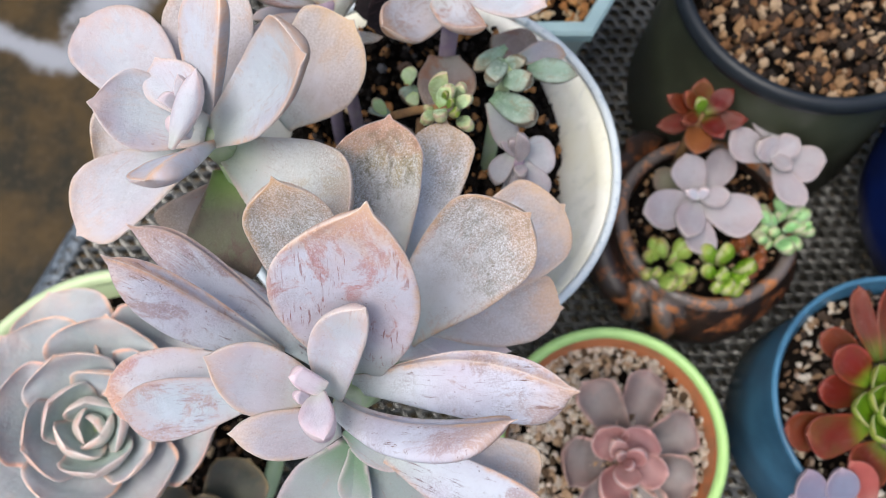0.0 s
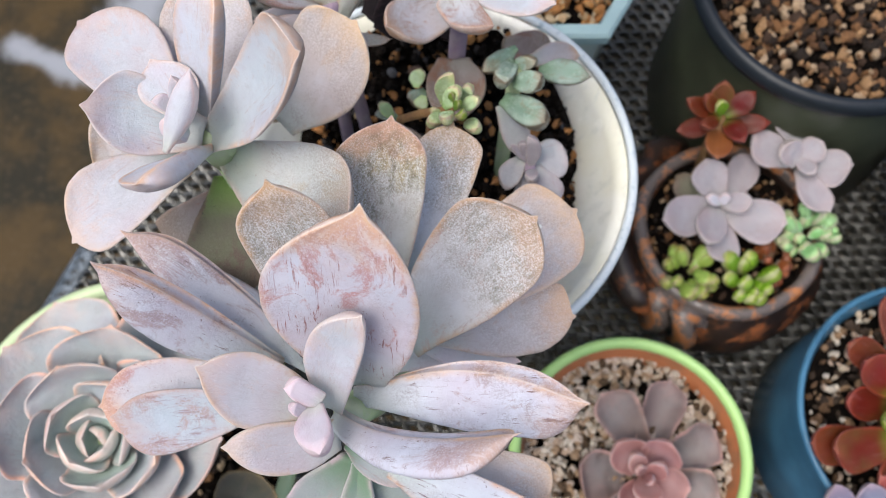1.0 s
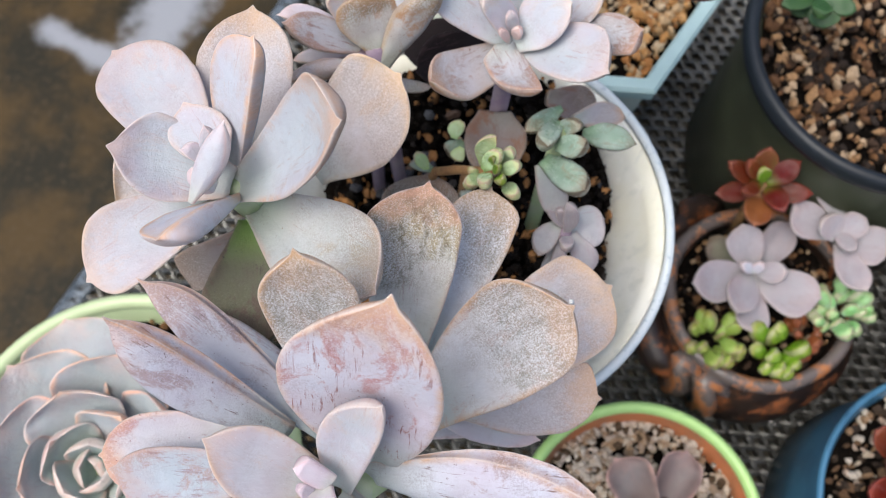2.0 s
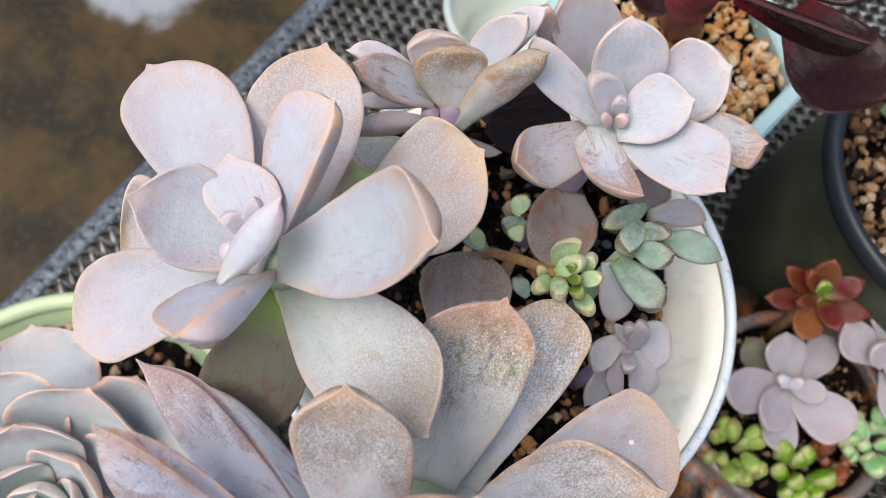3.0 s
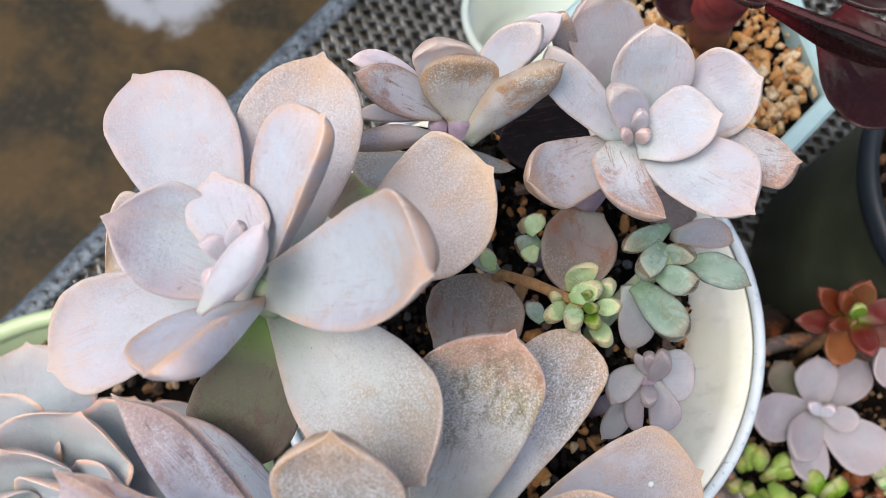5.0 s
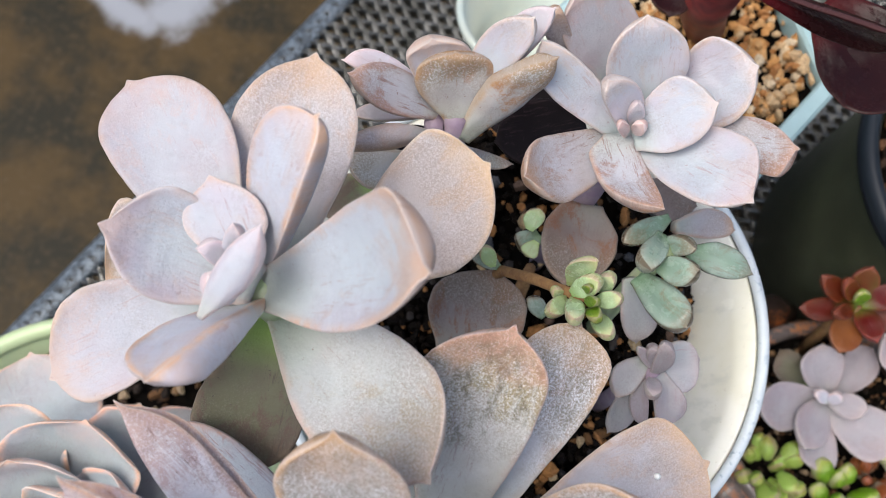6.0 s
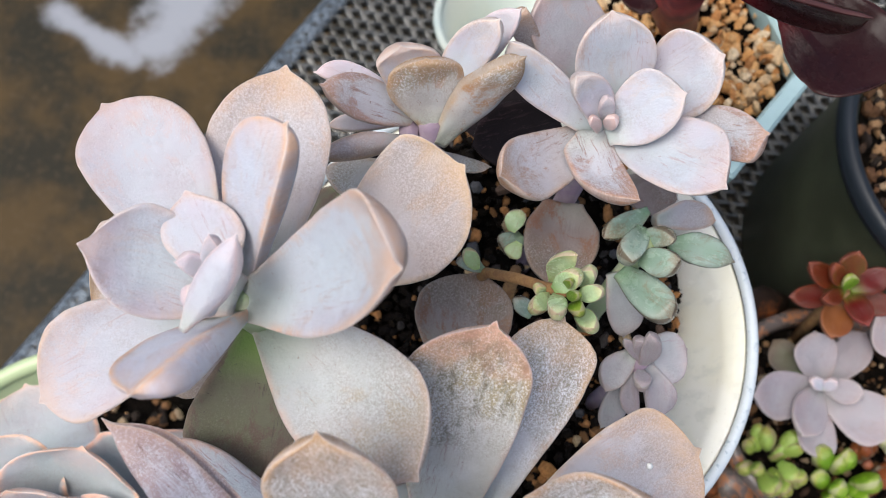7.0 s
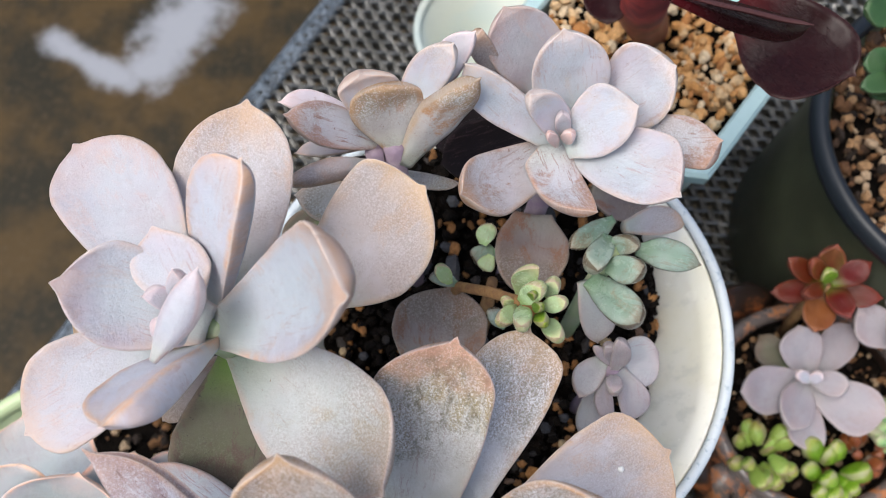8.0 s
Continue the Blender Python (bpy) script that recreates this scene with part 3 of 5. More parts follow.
def soil(name, cx, cy, r, z, parent, seg=64, rings=14, rough=0.004, shape=None, slope=0.0):
    """The uneven face of the soil in a pot."""
    verts, faces = [(cx, cy, z)], []
    for i in range(1, rings + 1):
        for j in range(seg):
            a = 2 * math.pi * j / seg
            rr = r * i / rings * (shape(a) if shape else 1)
            x, y = cx + rr * math.cos(a), cy + rr * math.sin(a)
            verts.append((x, y, z + max(0.0, slope * (y - cy)) + rough * noise.noise((x * 90, y * 90, 1)) + rough * 0.7 * noise.noise((x * 260, y * 260, 4))))
    for j in range(seg):
        faces.append((0, 1 + j, 1 + (j + 1) % seg))
    for i in range(rings - 1):
        for j in range(seg):
            faces.append((1 + i * seg + j, 1 + (i + 1) * seg + j, 1 + (i + 1) * seg + (j + 1) % seg, 1 + i * seg + (j + 1) % seg))
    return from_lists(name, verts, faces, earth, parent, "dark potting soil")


ICO = [(0, -0.526, 0.851), (0, 0.526, 0.851), (0, -0.526, -0.851), (0, 0.526, -0.851), (-0.526, 0.851, 0), (0.526, 0.851, 0),
       (-0.526, -0.851, 0), (0.526, -0.851, 0), (-0.851, 0, 0.526), (0.851, 0, 0.526), (-0.851, 0, -0.526), (0.851, 0, -0.526)]
ICO_F = [(1, 8, 0), (1, 4, 8), (1, 5, 4), (1, 9, 5), (1, 0, 9), (8, 6, 0), (4, 10, 8), (5, 3, 4), (9, 11, 5), (0, 7, 9),
         (8, 10, 6), (4, 3, 10), (5, 11, 3), (9, 7, 11), (0, 6, 7), (6, 10, 2), (10, 3, 2), (3, 11, 2), (11, 7, 2), (7, 6, 2)]


def grains(name, cx, cy, r, z, count, size, material, label, seed, shape=None, heap=0.004, keep=None, slope=0.0):
    """Loose grains strewn over a pot's soil, as one heap."""
    rnd = random.Random(seed)
    verts, faces = [], []
    for _ in range(count):
        a, q = rnd.uniform(0, 2 * math.pi), math.sqrt(rnd.random())
        rr = r * q * (shape(a) if shape else 1)
        x, y = cx + rr * math.cos(a), cy + rr * math.sin(a)
        if keep and not keep(x, y):
            continue
        s = size * rnd.uniform(0.35, 1.15) / 2
        m = Euler((rnd.uniform(0, 6.3), rnd.uniform(0, 6.3), rnd.uniform(0, 6.3))).to_matrix()
        k = (rnd.uniform(0.65, 1.35), rnd.uniform(0.6, 1.15), rnd.uniform(0.45, 0.85))
        zz = z + rnd.uniform(0, heap) + max(0.0, slope * (y - cy))
        n = len(verts)
        for v in ICO:
            w = m @ Vector((v[0] * k[0], v[1] * k[1], v[2] * k[2])) * (s * rnd.uniform(0.72, 1.25))
            verts.append((x + w.x, y + w.y, zz + w.z))
        faces += [(a_ + n, b_ + n, c_ + n) for a_, b_, c_ in ICO_F]
    ob = from_lists(name, verts, faces, material, None, "", smooth=False)
    return tagged(ob, label, "gravel", kind="stuff")


# ---- the yard and the mesh table ----
def yard():
    n, size = 40, 40.0
    verts, faces = [], []
    for i in range(n + 1):
        for j in range(n + 1):
            verts.append((-size + 2 * size * i / n, -size + 2 * size * j / n, -0.6))
    for i in range(n):
        for j in range(n):
            faces.append((i * (n + 1) + j, (i + 1) * (n + 1) + j, (i + 1) * (n + 1) + j + 1, i * (n + 1) + j + 1))
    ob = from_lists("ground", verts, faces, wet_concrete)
    tagged(ob, "wet brown concrete yard with a painted pale sky reflection", "ground", kind="structure")


yard()
EDGE = Vector((-0.20, 0.206, 0.0))
ALONG = Vector((0.418, 0.908, 0.0)).normalized()
ACROSS = Vector((ALONG.y, -ALONG.x, 0.0))


def on_table(a, c, z=0.0):
    """A place by its way along and across from the table's edge."""
    p = EDGE + ALONG * a + ACROSS * c
    return (p.x, p.y, z)


def mesh_table():
    table = tagged(empty_at("plant_table", 0.05, 0.05, -0.6), "grey expanded metal plant table holding all the pots", "table")
    verts, faces = [], []
    ca, cc = 0.0088, 0.0178
    na, nc = 126, 67
    for j in range(nc):
        for i in range(na):
            a = -0.52 + (i + 0.5 * (j % 2)) * ca
            c = 0.014 + j * cc / 2
            k = len(verts)
            for q, up in ((1.0, 0.0), (0.50, 0.0006), (0.44, -0.0062)):
                for da, dc, lift in ((0.5, 0, 0.0022), (0, 0.5, 0.0), (-0.5, 0, -0.0022), (0, -0.5, 0.0)):
                    verts.append(on_table(a + da * ca * q, c + dc * cc * q, up + lift))
            for r in range(2):
                for e in range(4):
                    faces.append((k + 4 * r + e, k + 4 * r + (e + 1) % 4, k + 4 * r + 4 + (e + 1) % 4, k + 4 * r + 4 + e))
    top = from_lists("mesh_top", verts, faces, mesh_metal, table, "grey expanded metal mesh", smooth=False)
    top["kind"] = "stuff"
    # The mesh's turned-down edge as a flat strip, its sheen painted pale.
    strip = [(-0.0015, -0.010), (0.0, -0.001), (0.003, 0.0015), (0.013, 0.002), (0.016, 0.0), (0.014, -0.003), (0.002, -0.004), (-0.0015, -0.010)]
    sv = [on_table(a, c + 0.005, z) for a in (-0.52, -0.2, 0.1, 0.3, 0.585) for c, z in strip]
    m = len(strip)
    from_lists("edge_strip", sv, [(i * m + j, (i + 1) * m + j, (i + 1) * m + j + 1, i * m + j + 1) for i in range(4) for j in range(m - 1)],
               strip_metal, table, "mesh table edge strip with pale blue-grey painted sheen")
    rail = [on_table(a, 0.012, -0.004) for a in (-0.52, -0.3, -0.1, 0.1, 0.26)]
    tube("edge_rod", rail, [0.0022] * 5, mesh_metal, table, "grey metal edge rod", 8)
    for a in (-0.48, 0.22):
        for c in (0.03, 0.55):
            x, y, _ = on_table(a, c)
            tube("leg", [(x, y, -0.6), (x, y, -0.3), (x, y, -0.004)], [0.011] * 3, mesh_metal, table)


mesh_table()

# ---- pots ----
BOWL = (0.028, 0.0995, 0.21)


def enamel_bowl():
    x, y, z = BOWL
    pot = tagged(empty_at("enamel_bowl", x, y, 0), "cream enamel bowl with worn blue-grey rim, full of succulents", "bowl")
    wall = [(0.0, 0.003), (0.055, 0.003), (0.064, 0.012), (0.075, 0.09), (0.087, 0.18), (0.0915, z - 0.003), (0.0900, z - 0.002),
            (0.0850, 0.197), (0.0775, 0.185), (0.0705, 0.175), (0.0660, 0.165), (0.060, 0.10), (0.0, 0.10)]
    lathe("bowl_wall", x, y, wall, enamel, pot, "cream enamel wall", 128)
    lathe("rim", x, y, rounded_rim(0.0912, 0.0955, z + 0.001, 0.0045), enamel_rim, pot, "worn blue-grey enamel rim", 128, 0.004)
    
    def heaped(a):
        return 1 + 0.20 * max(0.0, math.sin(a))

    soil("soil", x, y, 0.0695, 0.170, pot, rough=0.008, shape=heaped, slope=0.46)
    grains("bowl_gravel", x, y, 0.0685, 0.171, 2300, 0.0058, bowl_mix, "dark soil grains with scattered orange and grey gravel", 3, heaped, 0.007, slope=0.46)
    grains("loose_grit", x, y, 0.066, 0.177, 110, 0.0088, loose_mix, "scattered orange, buff and charcoal grit on the dark soil", 33, heaped, 0.003, slope=0.46)


enamel_bowl()


def flower_pot(name, x, y, r, z, body, lip, label, foot=0.72, lipw=0.006, liph=0.010, inner=None, deep=0.018, category="flower pot", wave=0.0):
    """A round tapered pot standing on the table, its lip's crown at z."""
    pot = tagged(empty_at(name, x, y, 0), label, category)
    rf = r * foot
    wall = [(0.0, 0.003), (rf - 0.004, 0.003), (rf, 0.007), (rf + (r - lipw - rf) * 0.5, z * 0.5), (r - lipw * 0.8, z - liph * 0.7)]
    lathe("pot_wall", x, y, wall, body, pot, "", 96, wave)
    lathe("rim", x, y, rounded_rim(r - lipw, r, z, liph), lip, pot, "", 96, wave)
    lathe("inner_wall", x, y, [(r - lipw * 0.75, z - liph * 0.5), (r - lipw - 0.002, z - deep * 0.6), (r - lipw - 0.006, z - deep - 0.015)],
          inner or body, pot, "", 96, wave)
    soil("soil", x, y, r - lipw - 0.003, z - deep, pot)
    return pot


flower_pot("flower_pot", 0.131, -0.0205, 0.0655, 0.10, green_plastic, green_plastic, "light green plastic pot, clay-stained inside, on mesh table",
           0.7, 0.0065, 0.009, clay_stain, 0.0255)
grains("gravel", 0.131, -0.0205, 0.057, 0.0795, 1900, 0.0066, pumice_pale, "pale pumice and brown grit in the green pot", 5)
flower_pot("flower_pot", -0.156, -0.012, 0.102, 0.07, pale_green_plastic, pale_green_plastic, "pale green plastic pot with rounded rim on mesh table",
           0.72, 0.009, 0.011, None, 0.022)
grains("gravel", -0.156, -0.012, 0.088, 0.05, 900, 0.007, bark_mix, "brown bark and grit in the pale green pot", 6)
flower_pot("flower_pot", 0.2966, 0.0008, 0.0745, 0.10, blue_plastic, blue_plastic, "blue plastic pot with thin rim on mesh table",
           1.0, 0.004, 0.006, None, 0.014)
grains("gravel", 0.2966, 0.0008, 0.066, 0.088, 1000, 0.007, pumice, "pale pumice and brown grit in the blue pot", 7)
flower_pot("large_pot", 0.259, 0.241, 0.088, 0.16, moss_plastic, slate_plastic, "large grey-green plastic pot with slate rim on mesh table",
           0.99, 0.009, 0.014, None, 0.016)
grains("gravel", 0.259, 0.241, 0.077, 0.146, 1500, 0.0082, bark_mix, "orange-brown bark and grit in the large pot", 8, heap=0.007)
jar = tagged(empty_at("navy_jar", 0.396, 0.128, 0), "dark navy glazed round-bellied jar on mesh table", "jar")
lathe("jar_wall", 0.396, 0.128, [(0, 0.003), (0.055, 0.003), (0.066, 0.012), (0.088, 0.05), (0.092, 0.075), (0.086, 0.105), (0.070, 0.130), (0.056, 0.140)], navy_glaze, jar)
lathe("rim", 0.396, 0.128, rounded_rim(0.050, 0.059, 0.148, 0.012), navy_glaze, jar)
lathe("inner_wall", 0.396, 0.128, [(0.051, 0.143), (0.052, 0.12), (0.06, 0.05), (0, 0.05)], navy_glaze, jar)


def clay_pot():
    x, y, r, z = 0.2014, 0.117, 0.057, 0.08
    pot = tagged(empty_at("clay_pot", x, y, 0), "weathered dark terracotta pot with worn orange rim and lug handles", "flower pot")
    lathe("pot_wall", x, y, [(0, 0.003), (0.044, 0.003), (0.056, 0.010), (0.067, 0.032), (0.066, 0.048), (0.057, 0.068), (0.053, 0.073)], terracotta, pot, "", 96, 0.05)
    lathe("rim", x, y, rounded_rim(0.0485, r, z, 0.011), clay_rim, pot, "worn orange-brown clay rim", 96, 0.03)
    lathe("inner_wall", x, y, [(0.050, z - 0.006), (0.049, z - 0.012), (0.047, 0.05)], terracotta, pot, "", 96)
    soil("soil", x, y, 0.0485, 0.066, pot)
    shell = [(x + 0.066 * math.cos(radians(a)), y + 0.066 * math.sin(radians(a)), 0.056 + 0.006 * math.sin(radians((a - 105) * 1.5))) for a in range(105, 226, 10)]
    tube("pocket_lip", shell, [0.004] + [0.0105] * (len(shell) - 2) + [0.006], terracotta, pot, "rough dark clay pocket lip", 14)
    for a in (228, 244):
        w = radians(a)
        d = Vector((math.cos(w), math.sin(w), 0))
        c = Vector((x, y, 0.062)) + d * 0.055
        tube("lug", [tuple(c - d * 0.006), tuple(c + d * 0.006 + Vector((0, 0, 0.004))), tuple(c + d * 0.013 + Vector((0, 0, -0.004))),
                     tuple(c + d * 0.008 + Vector((0, 0, -0.022)))], [0.010, 0.012, 0.010, 0.005], clay_rim, pot, "worn clay lug", 14)
    grains("gravel", x, y, 0.046, 0.067, 420, 0.005, bark_mix, "brown grit in the clay pot", 9)


clay_pot()


def hexagon_pot():
    x, y, z, r = 0.086, 0.2624, 0.16, 0.072
    pot = tagged(empty_at("hexagonal_pot", x, y, 0), "pale teal hexagonal pot filled with orange grit on mesh table", "flower pot")
    hexa = [(math.cos(radians(60 * k)), math.sin(radians(60 * k))) for k in range(6)]

    def loops(name, prof, material, label):
        verts = [(x + hx * rr, y + hy * rr, zz) for hx, hy in hexa for rr, zz in prof]
        m = len(prof)
        faces = [(i * m + j, ((i + 1) % 6) * m + j, ((i + 1) % 6) * m + j + 1, i * m + j + 1) for i in range(6) for j in range(m - 1)]
        return from_lists(name, verts, faces, material, pot, label, smooth=False)

    loops("pot_wall", [(0, 0.003), (0.044, 0.003), (0.046, 0.006), (r - 0.005, z - 0.012)], cream_glaze, "pale cream-teal wall")
    loops("rim", [(r - 0.003, z - 0.012), (r, z - 0.010), (r + 0.001, z - 0.002), (r - 0.001, z), (r - 0.008, z), (r - 0.0095, z - 0.002), (r - 0.0095, z - 0.03)],
          teal_glaze, "pale teal rim")

    def hexr(a):
        q = (a % (math.pi / 3)) - math.pi / 6
        return 0.866 / math.cos(q)

    soil("soil", x, y, r - 0.009, z - 0.014, pot, 72, 14, 0.004, hexr)
    grains("gravel", x, y, r - 0.012, z - 0.012, 900, 0.0075, akadama, "orange and buff clay grit in the hexagonal pot", 11, hexr, 0.008)


hexagon_pot()


def empty_pot():
    x, y, z = 0.004, 0.334, 0.055
    pot = tagged(empty_at("empty_pot", x, y, 0), "empty pale cream-green plastic pot beside the hexagonal pot", "flower pot")
    lathe("pot_wall", x, y, [(0, 0.003), (0.030, 0.003), (0.033, 0.006), (0.042, z - 0.004), (0.0405, z - 0.003), (0.031, 0.009), (0, 0.008)], cream_glaze, pot)
    lathe("rim", x, y, rounded_rim(0.040, 0.0455, z, 0.006), cream_glaze, pot, "pale cream rim")


empty_pot()


# ---- plants in the enamel bowl ----
def plant(name, x, y, z, label, category="succulent", group=""):
    return tagged(empty_at(name, x, y, z), label, category, group)


rosette = plant("succulent_rosette", -0.04, 0.06, 0.18, "large lilac-grey succulent rosette with tan-edged fleshy leaves on a stalk")
tube("stem", [(-0.030, 0.078, 0.176), (-0.036, 0.066, 0.22), (-0.040, 0.060, 0.28), (-0.041, 0.0585, 0.325)], [0.006, 0.0065, 0.007, 0.005], stem_green, rosette, "pale green stem")
tube("heart", [(-0.041, 0.0585, 0.315), (-0.043, 0.058, 0.326), (-0.0445, 0.057, 0.333)], [0.006, 0.006, 0.003], stem_green, rosette, "pale green leaf heart")
leaf(rosette, (-0.0269, 0.0792, 0.3000), (0.0046, 0.1076, 0.3233), (-0.736, 0.642, 0.215), (0.51, 0.0191), (0.77, 0.0177), mat=tan, bend=-0.04)
leaf(rosette, (-0.0735, 0.0631, 0.2900), (-0.0928, 0.0524, 0.2950), (0.389, -0.855, -0.343), (0.52, 0.0271), (0.88, 0.0012), mat=tan)
leaf(rosette, (-0.0432, 0.0713, 0.3150), (-0.0453, 0.1186, 0.3416), (-0.999, -0.040, -0.008), (0.64, 0.0143), (0.56, 0.0182), mat=tan, bend=0.04)
leaf(rosette, (-0.0565, 0.0640, 0.3300), (-0.0942, 0.1041, 0.3301), (-0.712, -0.668, -0.216), (0.52, 0.0200), (0.72, 0.0130), mat=blush, pt=1.4, bend=0.03)
leaf(rosette, (-0.0539, 0.0538, 0.3180), (-0.0909, 0.0251, 0.3169), (0.597, -0.761, -0.253), (0.61, 0.0177), (0.76, 0.0099), mat=blush, bend=0.05)
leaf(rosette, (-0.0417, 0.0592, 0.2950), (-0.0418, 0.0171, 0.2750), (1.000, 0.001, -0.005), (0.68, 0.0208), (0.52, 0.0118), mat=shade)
leaf(rosette, (-0.0479, 0.0581, 0.2800), (-0.0731, 0.0405, 0.2620), (0.684, -0.657, -0.316), (0.88, 0.0137), (0.46, 0.0048), mat=brown)
leaf(rosette, (-0.0417, 0.0590, 0.3180), (0.0082, 0.0197, 0.3504), (0.481, 0.834, 0.271), (0.48, 0.0159), (0.66, 0.0172), mat=green, wb=0.3, bend=-0.06)
leaf(rosette, (-0.0435, 0.0557, 0.3300), (-0.0007, 0.0517, 0.3964), (-0.312, 0.915, 0.256), (0.48, 0.0103), (0.81, 0.0174), wb=0.35, pt=1.5, th=0.006, cup=0.34, bend=-0.05, mat=folded)
leaf(rosette, (-0.0441, 0.0598, 0.3250), (-0.0318, 0.0850, 0.3793), (-0.865, 0.501, -0.036), (0.80, 0.0042), (0.70, 0.0142), pt=1, th=0.005, cup=0.4, bend=0.03, flank=(-1, -0.98, -0.86), mat=keeled)
leaf(rosette, (-0.0437, 0.0563, 0.3350), (-0.0769, 0.0569, 0.3568), (-0.216, -0.928, -0.304), (0.65, 0.0144), (0.52, 0.0112), pt=1.8, cup=0.32, bend=-0.06)
leaf(rosette, (-0.0432, 0.0548, 0.3300), (-0.0512, 0.0239, 0.3708), (0.965, 0.082, 0.251), (0.60, 0.0132), (0.74, 0.0071), pt=1.5, th=0.0075, cup=0.14, bend=0.02, flank=(1, 0.8, 0.45), mat=keeled)
leaf(rosette, (-0.0461, 0.0590, 0.3450), (-0.0581, 0.0756, 0.3522), (-0.832, -0.528, -0.170), (0.38, 0.0096), (0.58, 0.0096), pt=1.9, cup=0.22)
leaf(rosette, (-0.0500, 0.0429, 0.3520), (-0.0382, 0.0609, 0.3720), (-0.893, 0.426, 0.145), (0.50, 0.0051), (0.47, 0.0035), mat=pale, wb=0.25, pt=1.6, th=0.009, cup=-0.25)
leaf(rosette, (-0.0440, 0.0551, 0.3520), (-0.0527, 0.0552, 0.3620), (-0.336, -0.896, -0.289), (0.69, 0.0040), (0.41, 0.0015), mat=pale, wb=0.8, pt=1.8, th=0.006)
leaf(rosette, (-0.0459, 0.0552, 0.3500), (-0.0451, 0.0609, 0.3680), (-0.999, 0.027, 0.040), (0.60, 0.0027), (0.45, 0.0024), mat=pale, wb=0.7, pt=1.7, th=0.006)
leaf(rosette, (-0.0460, 0.0545, 0.3450), (-0.0493, 0.0510, 0.3580), (0.197, -0.958, -0.209), (0.84, 0.0012), (0.40, 0.0060), mat=pale, th=0.006)
rosette = plant("succulent_rosette", 0.042, 0.137, 0.18, "pinkish-white succulent rosette with rust-tipped lower leaves")
tube("stem", [(0.03, 0.13, 0.176), (0.038, 0.135, 0.23), (0.042, 0.1365, 0.291)], [0.0035, 0.0038, 0.004], stem_mauve, rosette, "mauve stem")
leaf(rosette, (0.0384, 0.1618, 0.2850), (0.0192, 0.1748, 0.3150), (-0.747, -0.632, -0.205), (0.50, 0.0122), (0.63, 0.0121), mat=blush)
leaf(rosette, (0.0254, 0.1622, 0.2850), (0.0135, 0.1660, 0.3150), (-0.808, -0.533, -0.252), (0.56, 0.0012), (0.88, 0.0070), mat=tan)
leaf(rosette, (0.0610, 0.1474, 0.2880), (0.0889, 0.1369, 0.3155), (0.046, 0.947, 0.317), (0.88, 0.0091), (0.51, 0.0076), mat=russet, pt=1.7)
leaf(rosette, (0.0555, 0.1527, 0.2900), (0.0734, 0.1589, 0.3180), (-0.637, 0.731, 0.243), (0.51, 0.0113), (0.68, 0.0142), bend=0.03)
leaf(rosette, (0.0452, 0.1491, 0.2950), (0.0382, 0.1627, 0.3250), (-0.953, -0.290, -0.091), (0.54, 0.0131), (0.54, 0.0117), bend=0.03)
leaf(rosette, (0.0420, 0.1392, 0.2950), (0.0102, 0.1473, 0.3250), (-0.650, -0.560, -0.510), (0.50, 0.0050), (0.66, 0.0085))
leaf(rosette, (0.0448, 0.1433, 0.2880), (0.0144, 0.1085, 0.3176), (0.614, -0.749, -0.249), (0.69, 0.0089), (0.68, 0.0110), mat=russet, wb=0.5, pt=1.6, bend=-0.1)
leaf(rosette, (0.0431, 0.1374, 0.2980), (0.0765, 0.1146, 0.3211), (0.396, 0.873, 0.285), (0.61, 0.0081), (0.69, 0.0153), wb=0.35, pt=1.5)
leaf(rosette, (0.0431, 0.1390, 0.2980), (0.0539, 0.1088, 0.3168), (0.922, 0.380, 0.080), (0.20, 0.0145), (0.54, 0.0012), mat=russet, wb=0.55, bend=-0.08)
leaf(rosette, (0.0439, 0.1332, 0.3050), (0.0620, 0.1399, 0.3250), (-0.574, 0.777, 0.258), (0.46, 0.0080), (0.62, 0.0119), pt=1.3)
leaf(rosette, (0.0417, 0.1351, 0.3050), (0.0304, 0.1376, 0.3280), (-0.665, -0.704, -0.250), (0.45, 0.0080), (0.69, 0.0033), wb=0.6)
leaf(rosette, (0.0406, 0.1324, 0.3080), (0.0378, 0.1320, 0.3170), (-0.767, -0.585, -0.264), (0.42, 0.0018), (0.69, 0.0017), mat=pink, pt=1.5, th=0.005)
leaf(rosette, (0.0433, 0.1340, 0.3080), (0.0441, 0.1332, 0.3160), (-0.895, 0.427, 0.130), (0.44, 0.0020), (0.51, 0.0023), mat=pink, pt=1.5, th=0.005)
leaf(rosette, (0.0422, 0.1360, 0.3080), (0.0408, 0.1362, 0.3220), (-0.971, -0.221, -0.093), (0.52, 0.0025), (0.60, 0.0024), mat=pale, pt=1.5, th=0.006)
rosette = plant("succulent_rosette", -0.009, 0.129, 0.18, "small lilac-grey succulent with rusty curled leaves on a mauve stalk")
tube("stem", [(-0.004, 0.122, 0.176), (-0.006, 0.124, 0.24), (-0.009, 0.1285, 0.303)], [0.003, 0.0032, 0.0034], stem_mauve, rosette, "mauve stem")
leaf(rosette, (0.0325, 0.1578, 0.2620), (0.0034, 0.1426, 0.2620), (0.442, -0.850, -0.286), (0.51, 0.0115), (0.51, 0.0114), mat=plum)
# Next four leaves are added, dark fill over the pale bowl wall.
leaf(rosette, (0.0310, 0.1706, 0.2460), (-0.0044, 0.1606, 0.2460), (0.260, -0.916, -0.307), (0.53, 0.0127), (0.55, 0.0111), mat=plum)
